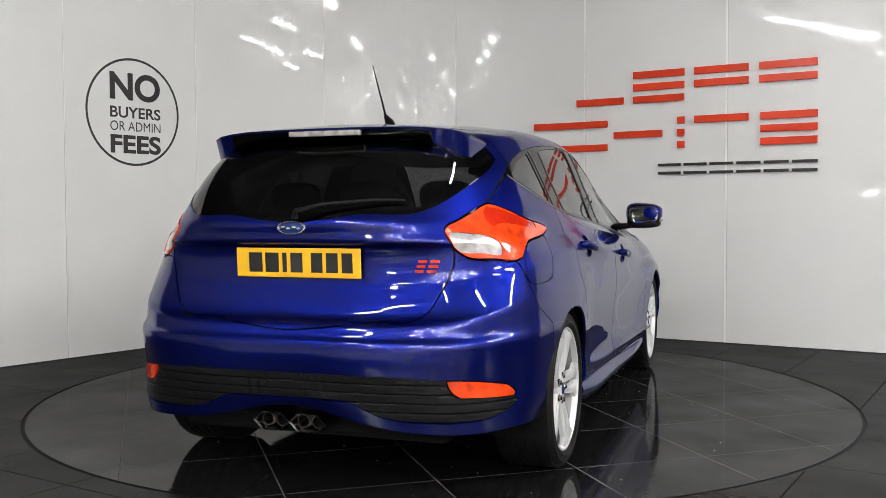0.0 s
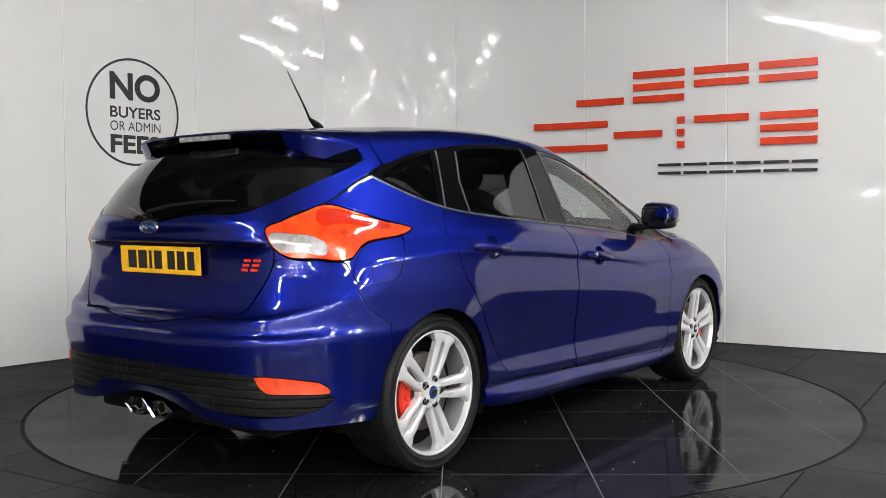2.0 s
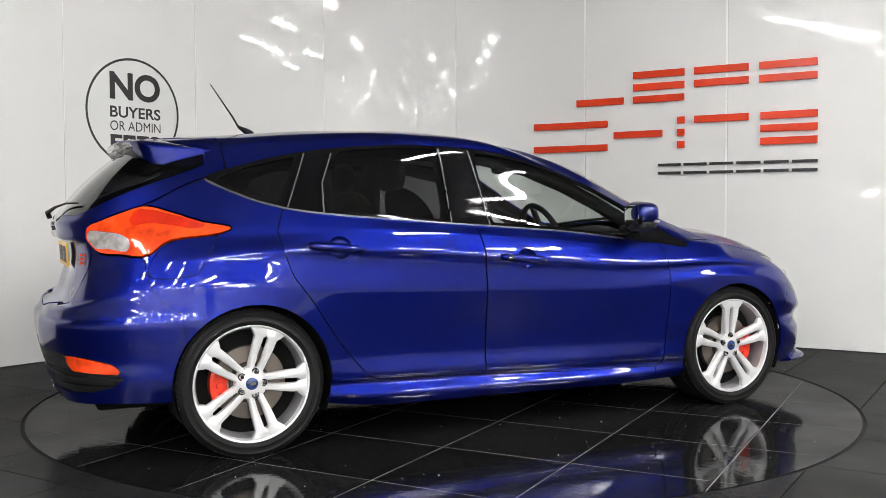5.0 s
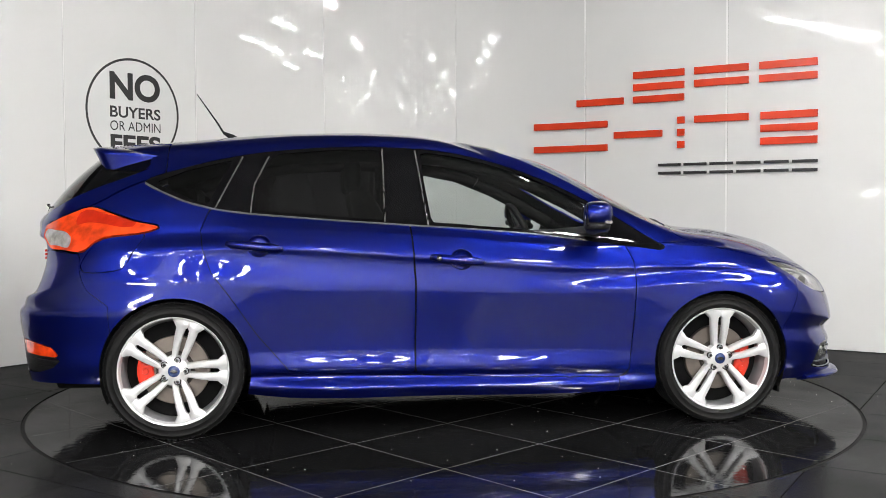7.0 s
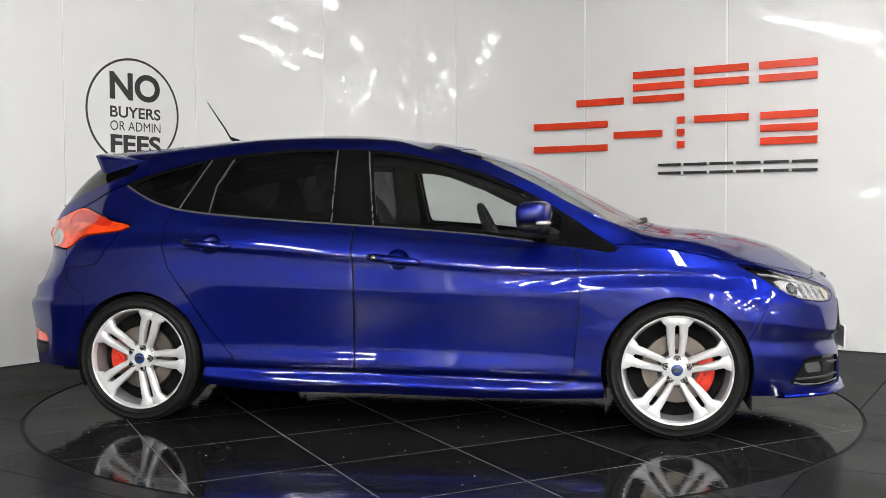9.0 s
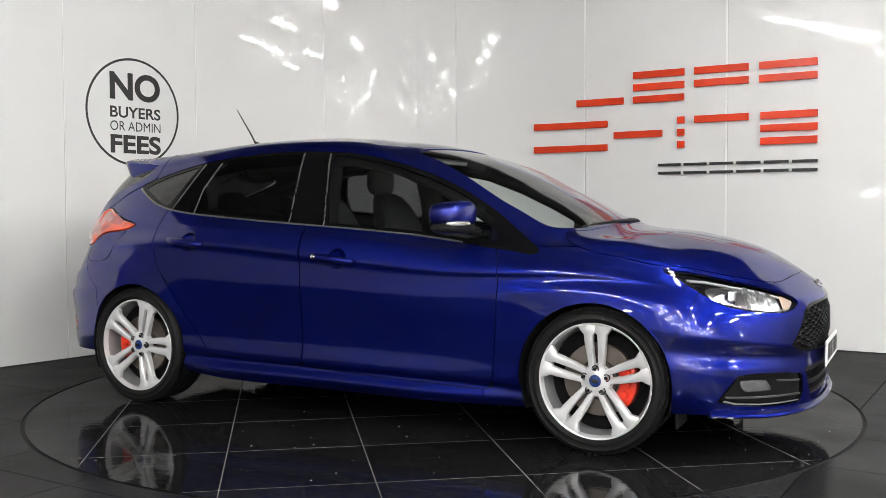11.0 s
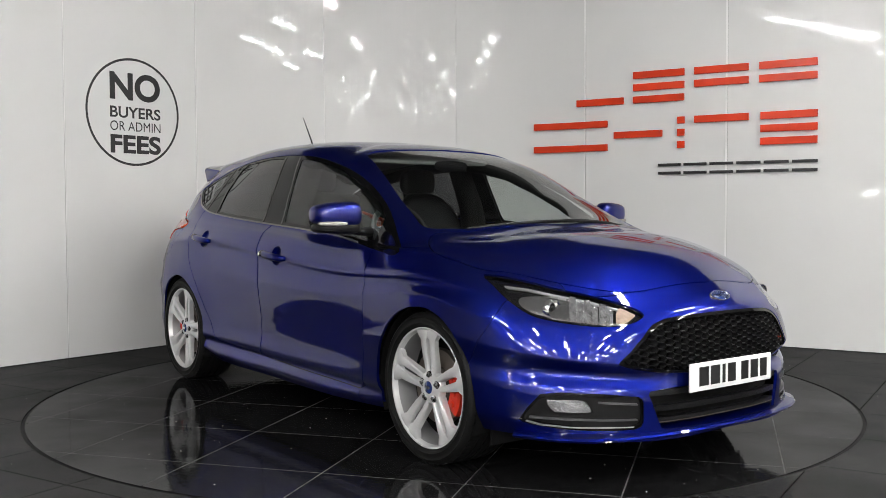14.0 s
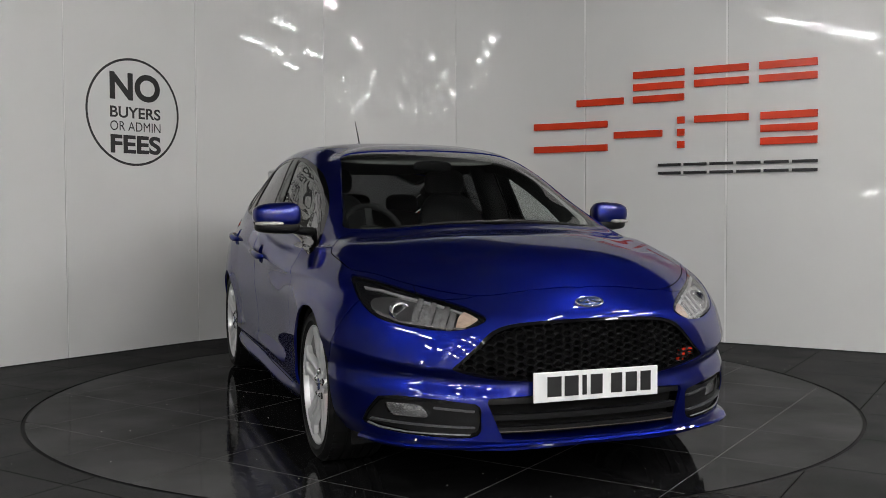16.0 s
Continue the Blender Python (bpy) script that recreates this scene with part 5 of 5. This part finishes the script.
def build_badge(parent, x, z, tilt, ahead):
    m = Matrix.Translation((x, 0, z)) @ Matrix.Rotation(radians(tilt), 4, "Y") @ Matrix.Rotation(radians(90 * ahead), 4, "Z") @ Matrix.Diagonal((1, 1, 0.42, 1))
    bm = bmesh.new()
    lathe(bm, [(0.060, 0.006), (0.060, -0.002), (0.056, -0.005), (0.051, -0.003), (0.050, 0.0)], 40, m)
    b = part("oval_badge", bm, M_CHROME, parent, "chrome-edged dark blue oval badge", smooth=True)
    bm = bmesh.new()
    lathe(bm, [(0, -0.001), (0.050, -0.001), (0.051, 0.003)], 40, m)
    part("badge_field", bm, M_BADGE, b, smooth=True)
    bm = bmesh.new()
    for k, (a, c) in enumerate(((-.032, .006), (-.012, -.004), (.012, .004), (.030, -.004))):
        lathe(bm, [(0, -0.003), (0.009, -0.003), (0.010, 0.0)], 12, m @ Matrix.Translation((a, 0, c * 1.5)))
    part("badge_mark", bm, M_CHROME, b)


def build_interior(car):
    bm = bmesh.new()
    box(bm, -1.95, 1.15, -0.70, 0.70, 0.26, 0.40, bevel=0.02)
    part("cabin_floor", bm, M_LINER, car)
    # dashboard, across the cabin under the windscreen
    bm = bmesh.new()
    rows = []
    for k in range(13):
        y = -0.66 + 1.32 * k / 12
        hump = 0.035 * math.exp(-((y + 0.36) / 0.16) ** 2)
        rows.append([bm.verts.new((x, y, z)) for x, z in ((1.10, .84), (1.02, .90 + hump * .3), (.80, .945 + hump), (.62, .93 + hump), (.55, .86), (.56, .6), (.75, .45), (1.1, .45))])
    for A, B in zip(rows, rows[1:]):
        for j in range(8):
            bm.faces.new((A[j - 1], A[j], B[j], B[j - 1]))
    bm.faces.new(rows[0])
    bm.faces.new(rows[-1][::-1])
    bmesh.ops.recalc_face_normals(bm, faces=bm.faces)
    part("dashboard", bm, M_DASH, car, "dark plastic dashboard", smooth=True)
    # steering wheel on the car's right
    bm = bmesh.new()
    m = Matrix.Translation((0.42, -0.37, 0.93)) @ Matrix.Rotation(radians(-24), 4, "Y") @ Matrix.Rotation(radians(90), 4, "Z")
    prof = [(0.172 + 0.016 * math.cos(math.tau * k / 10), 0.016 * math.sin(math.tau * k / 10)) for k in range(10)]
    lathe(bm, prof, 48, m, closed=True)
    wheel = part("steering_wheel", bm, M_SEAT, car, "black leather steering wheel", smooth=True)
    bm = bmesh.new()
    blob(bm, (0, 0, 0), (0.075, 0.03, 0.06), 3.0)
    for a in (0, 180, 270):
        box(bm, 0.05, 0.165, -0.008, 0.008, -0.02, 0.02, Matrix.Rotation(radians(a), 4, "Y"))
    bmesh.ops.transform(bm, matrix=m, verts=bm.verts)
    part("wheel_hub", bm, M_DASH, wheel)
    # seats
    for x, y, wide, tall in ((-0.16, -0.37, .25, 1.0), (-0.16, 0.37, .25, 1.0)):
        bm = bmesh.new()
        blob(bm, (x + 0.10, y, 0.55), (0.27, wide, 0.09), 3.4)
        seat = part("front_seat", bm, M_SEAT, car, "black leather sports seat", smooth=True)
        bm = bmesh.new()
        blob(bm, (x - 0.20, y, 0.86), (0.07, wide, 0.32), 3.2, shape=lambda p: Vector((p.x - 0.30 * p.z + 0.9 * p.y * p.y, p.y * (1 - 0.25 * max(p.z, 0) / 0.32), p.z)))
        part("seat_back", bm, M_SEAT, seat, smooth=True)
        bm = bmesh.new()
        blob(bm, (x - 0.32, y, 1.245), (0.045, 0.13, 0.085), 3.0)
        part("headrest", bm, M_SEAT, seat, smooth=True)
        for d in (-.05, .05):
            bm = bmesh.new()
            sweep(bm, [(x - 0.30, y + d, 1.12), (x - 0.315, y + d, 1.2)], 0.006)
            part("headrest_post", bm, M_CHROME, seat)
    bm = bmesh.new()
    blob(bm, (-0.95, 0, 0.56), (0.26, 0.62, 0.09), 4.0)
    bench = part("rear_bench", bm, M_SEAT, car, "black leather rear bench", smooth=True)
    bm = bmesh.new()
    blob(bm, (-1.26, 0, 0.82), (0.07, 0.60, 0.26), 4.0, shape=lambda p: Vector((p.x - 0.35 * p.z, p.y, p.z)))
    part("bench_back", bm, M_SEAT, bench, smooth=True)
    for y in (-0.36, 0.0, 0.36):
        bm = bmesh.new()
        blob(bm, (-1.36, y, 1.12), (0.04, 0.12, 0.07), 3.0)
        part("headrest", bm, M_SEAT, bench, smooth=True)
    bm = bmesh.new()
    box(bm, -1.93, -1.40, -0.55, 0.55, 0.985, 1.0, bevel=0.005)
    part("parcel_shelf", bm, M_DASH, car)
    # trim over the pillars and along the roof edges, headlining, door cards
    for s in (-1, 1):
        bm = bmesh.new()
        sweep(bm, [(x, s * w, z) for x, w, z in ((.80, .63, .985), (.60, .605, 1.10), (.42, .575, 1.19), (.20, .555, 1.275), (-.05, .552, 1.325), (-.4, .552, 1.345), (-.8, .55, 1.33), (-1.15, .545, 1.275), (-1.38, .55, 1.20))], 0.045, 10, 0.8)
        part("roof_rail_trim", bm, M_LINER, car, smooth=True)
        bm = bmesh.new()
        sweep(bm, [(-.235, s * .70, .84), (-.235, s * .665, 1.08), (-.25, s * .57, 1.34)], [.10, .075, .065], 10, 1.0)
        for v in bm.verts:
            v.co.y = s * (abs(v.co.y) - 0.05)
        part("pillar_trim", bm, M_LINER, car, smooth=True)
        bm = bmesh.new()
        blob(bm, (.27, s * .755, .72), (.50, .035, .22), 4.0)
        part("door_card", bm, M_DASH, car, smooth=True)
    bm = bmesh.new()
    blob(bm, (-.52, 0, 1.388), (.74, .52, .018), 5.0, shape=lambda p: Vector((p.x, p.y, p.z - .06 * (p.x / .74) ** 2)))
    part("headlining", bm, M_HEADLINER, car, smooth=True)
    bm = bmesh.new()
    blob(bm, (0.36, 0.0, 1.305), (0.018, 0.11, 0.03), 3.0)
    part("rear_view_mirror", bm, M_GLOSSBLACK, car, smooth=True)


def build_under(car):
    # dark belly and wheel housings
    bm = bmesh.new()
    box(bm, -1.93, 2.0, -0.56, 0.56, 0.20, 0.30, bevel=0.02)
    box(bm, -0.93, 0.95, -0.80, 0.80, 0.19, 0.28, bevel=0.02)
    part("underbody", bm, M_LINER, car, "black underbody")
    for x in (-1.312, 1.316):
        for s in (-1, 1):
            bm = bmesh.new()
            rows = []
            for k in range(29):
                a = radians(-25 + 230 * k / 28)
                rows.append([bm.verts.new((x + 0.345 * math.cos(a), s * y, 0.322 + 0.345 * math.sin(a))) for y in (0.55, 0.70, 0.868)])
            for A, B in zip(rows, rows[1:]):
                for j in range(2):
                    bm.faces.new((A[j], A[j + 1], B[j + 1], B[j]))
            bm.faces.new([r[0] for r in rows])
            part("arch_liner", bm, M_LINER, car, smooth=True)
    for s in (-1, 1):
        bm = bmesh.new()
        box(bm, 1.655, 1.665, min(s * .62, s * .80), max(s * .62, s * .80), 0.135, 0.25)
        part("mud_flap", bm, M_PLASTIC, car)
    # exhaust: two joined angular outlets in the middle
    for y in (-0.062, 0.088):
        bm = bmesh.new()
        ring = []
        for r, x in ((1.0, -2.075), (1.06, -2.07), (1.06, -1.9), (0.9, -1.9), (0.9, -2.07)):
            ring.append([bm.verts.new((x, y + r * a, 0.276 + r * b)) for a, b in ((-.075, 0), (-.038, .034), (.038, .034), (.075, 0), (.038, -.034), (-.038, -.034))])
        ring.append(ring[0])
        for A, B in zip(ring, ring[1:]):
            for k in range(6):
                bm.faces.new((A[k - 1], A[k], B[k], B[k - 1]))
        bmesh.ops.recalc_face_normals(bm, faces=bm.faces)
        ex = part("exhaust_outlet", bm, M_CHROME, car, "polished hexagonal exhaust outlet")
        for d in (-.03, .03):
            bm = bmesh.new()
            lathe(bm, [(0.022, 0.0), (0.026, 0.0), (0.026, 0.12), (0.022, 0.12), (0.0, 0.11)], 20, Matrix.Translation((-2.04, y + d, 0.276)) @ Matrix.Rotation(radians(-90), 4, "Z"))
            part("exhaust_pipe", bm, M_DARKMETAL, ex, smooth=True)
    # front lip under the bumper and side blades
    bm = bmesh.new()
    path = [(1.80, .80), (1.92, .745), (2.02, .645), (2.095, .51), (2.145, .38), (2.170, .2), (2.178, 0)]
    path = [tuple(p) for p in hermite(path, 5)]
    pts = [(x, -w) for x, w in path] + [(x, w) for x, w in path[-2::-1]]
    rows = []
    for k, (x, y) in enumerate(pts):
        a, b = pts[max(k - 1, 0)], pts[min(k + 1, len(pts) - 1)]
        d = Vector((b[0] - a[0], b[1] - a[1])).normalized()
        n = Vector((d.y, -d.x))
        reach = 0.010 + 0.022 * math.exp(-((abs(y) - 0.58) / 0.15) ** 4)
        rows.append([bm.verts.new((x + n.x * q, y + n.y * q, z)) for q, z in ((-.05, .185), (reach, .196), (reach + .006, .204), (reach, .212), (-.05, .235))])
    for A, B in zip(rows, rows[1:]):
        for j in range(5):
            bm.faces.new((A[j - 1], A[j], B[j], B[j - 1]))
    bm.faces.new(rows[0])
    bm.faces.new(rows[-1][::-1])
    bmesh.ops.recalc_face_normals(bm, faces=bm.faces)
    part("front_splitter", bm, M_PAINT, car, "blue front lip", smooth=False)


def build_car():
    car = tagged(new("car"), "metallic blue five-door hatchback standing on the turntable", "car")
    fb, rb, gate, rdoors, fdoors = build_body(car)
    build_spoiler(car, gate)
    for s in (-1, 1):
        build_mirror(car, s)
        build_wheel(car, 1.322, s, 18 if s < 0 else 40)
        build_wheel(car, -1.326, s, 0 if s < 0 else 25)
    build_plate(gate, -2.016, 0.867, -3, -1, M_YELLOW, "yellow number plate with dark bars")
    build_plate(fb, 2.196, 0.415, 0, 1, M_WHITE, "white number plate with dark bars")
    for y, x in ((-.60, -2.060), (-.24, -2.130), (.24, -2.130), (.60, -2.060)):
        bm = bmesh.new()
        lathe(bm, [(0, -.003), (.010, -.003), (.0115, .002), (.012, .01)], 18, Matrix.Translation((x, y, .545)) @ Matrix.Rotation(radians(-90 + (25 if y > .5 else -25 if y < -.5 else 0)), 4, "Z"))
        part("parking_sensor", bm, M_PAINT, rb, smooth=True)
    build_badge(gate, -2.064, 0.999, 0, -1)
    build_badge(fb, 2.138, 0.716, -42, 1)
    # red sport badges as plain slanted shapes
    for parent, x, y, z, a in ((gate, -1.979, -0.465, 0.858, -1), (fb, 2.122, 0.405, 0.492, 1)):
        bm = bmesh.new()
        for d, w in ((0, .032), (.042, .036)):
            for k in (-.018, 0, .018):
                yy = y + (d + k * 0.35) * a
                xx = x + (y - yy) * .22 if a < 0 else x - .012 - (yy - y) * .40
                box(bm, xx - .003, xx + .003, min(yy, yy + w * a), max(yy, yy + w * a), z + k - .005, z + k + .005)
        part("sport_badge", bm, M_REDBADGE, parent, "small red and chrome badge")
    # rear wiper and front wipers
    bm = bmesh.new()
    sweep(bm, [(-2.075, -0.02, 1.035), (-2.085, -0.03, 1.06), (-2.055, -0.12, 1.085), (-2.02, -0.30, 1.10), (-1.98, -0.42, 1.10)], [.014, .012, .008, .006, .004], 8, .8)
    part("rear_wiper", bm, M_PLASTIC, gate, smooth=True)
    for y0, y1, dz in ((-0.50, 0.10, .0), (0.02, 0.60, .004)):
        bm = bmesh.new()
        sweep(bm, [(1.218 - .33 * abs(y0 + (y1 - y0) * k / 6) ** 2, y0 + (y1 - y0) * k / 6, 1.010 - .13 * abs(y0 + (y1 - y0) * k / 6) ** 2 + dz) for k in range(7)], .009, 6)
        part("wiper", bm, M_PLASTIC, car)
    # aerial
    bm = bmesh.new()
    sweep(bm, [(-1.10, 0, 1.455), (-1.125, 0, 1.470), (-1.16, 0, 1.49), (-1.175, 0, 1.50)], [.022, .022, .012, .006], 10, .8)
    aer = part("aerial", bm, M_PLASTIC, car, "black whip aerial", smooth=True)
    bm = bmesh.new()
    sweep(bm, [(-1.165, 0, 1.485), (-1.20, 0, 1.545), (-1.31, 0, 1.705)], [.0055, .005, .0022], 8)
    part("aerial_mast", bm, M_PLASTIC, aer, smooth=True)
    build_interior(car)
    build_under(car)
    return car


CAR = build_car()


def motions():
    walk(TABLE, [(t, pose(0, 0, 0, 0, 0, a)) for t, a in TURN])
    walk(CAR, [(t, pose(0, 0, 0, 0, 0, a) @ pose(-AXIS[0], -AXIS[1], 0)) for t, a in TURN])


motions()
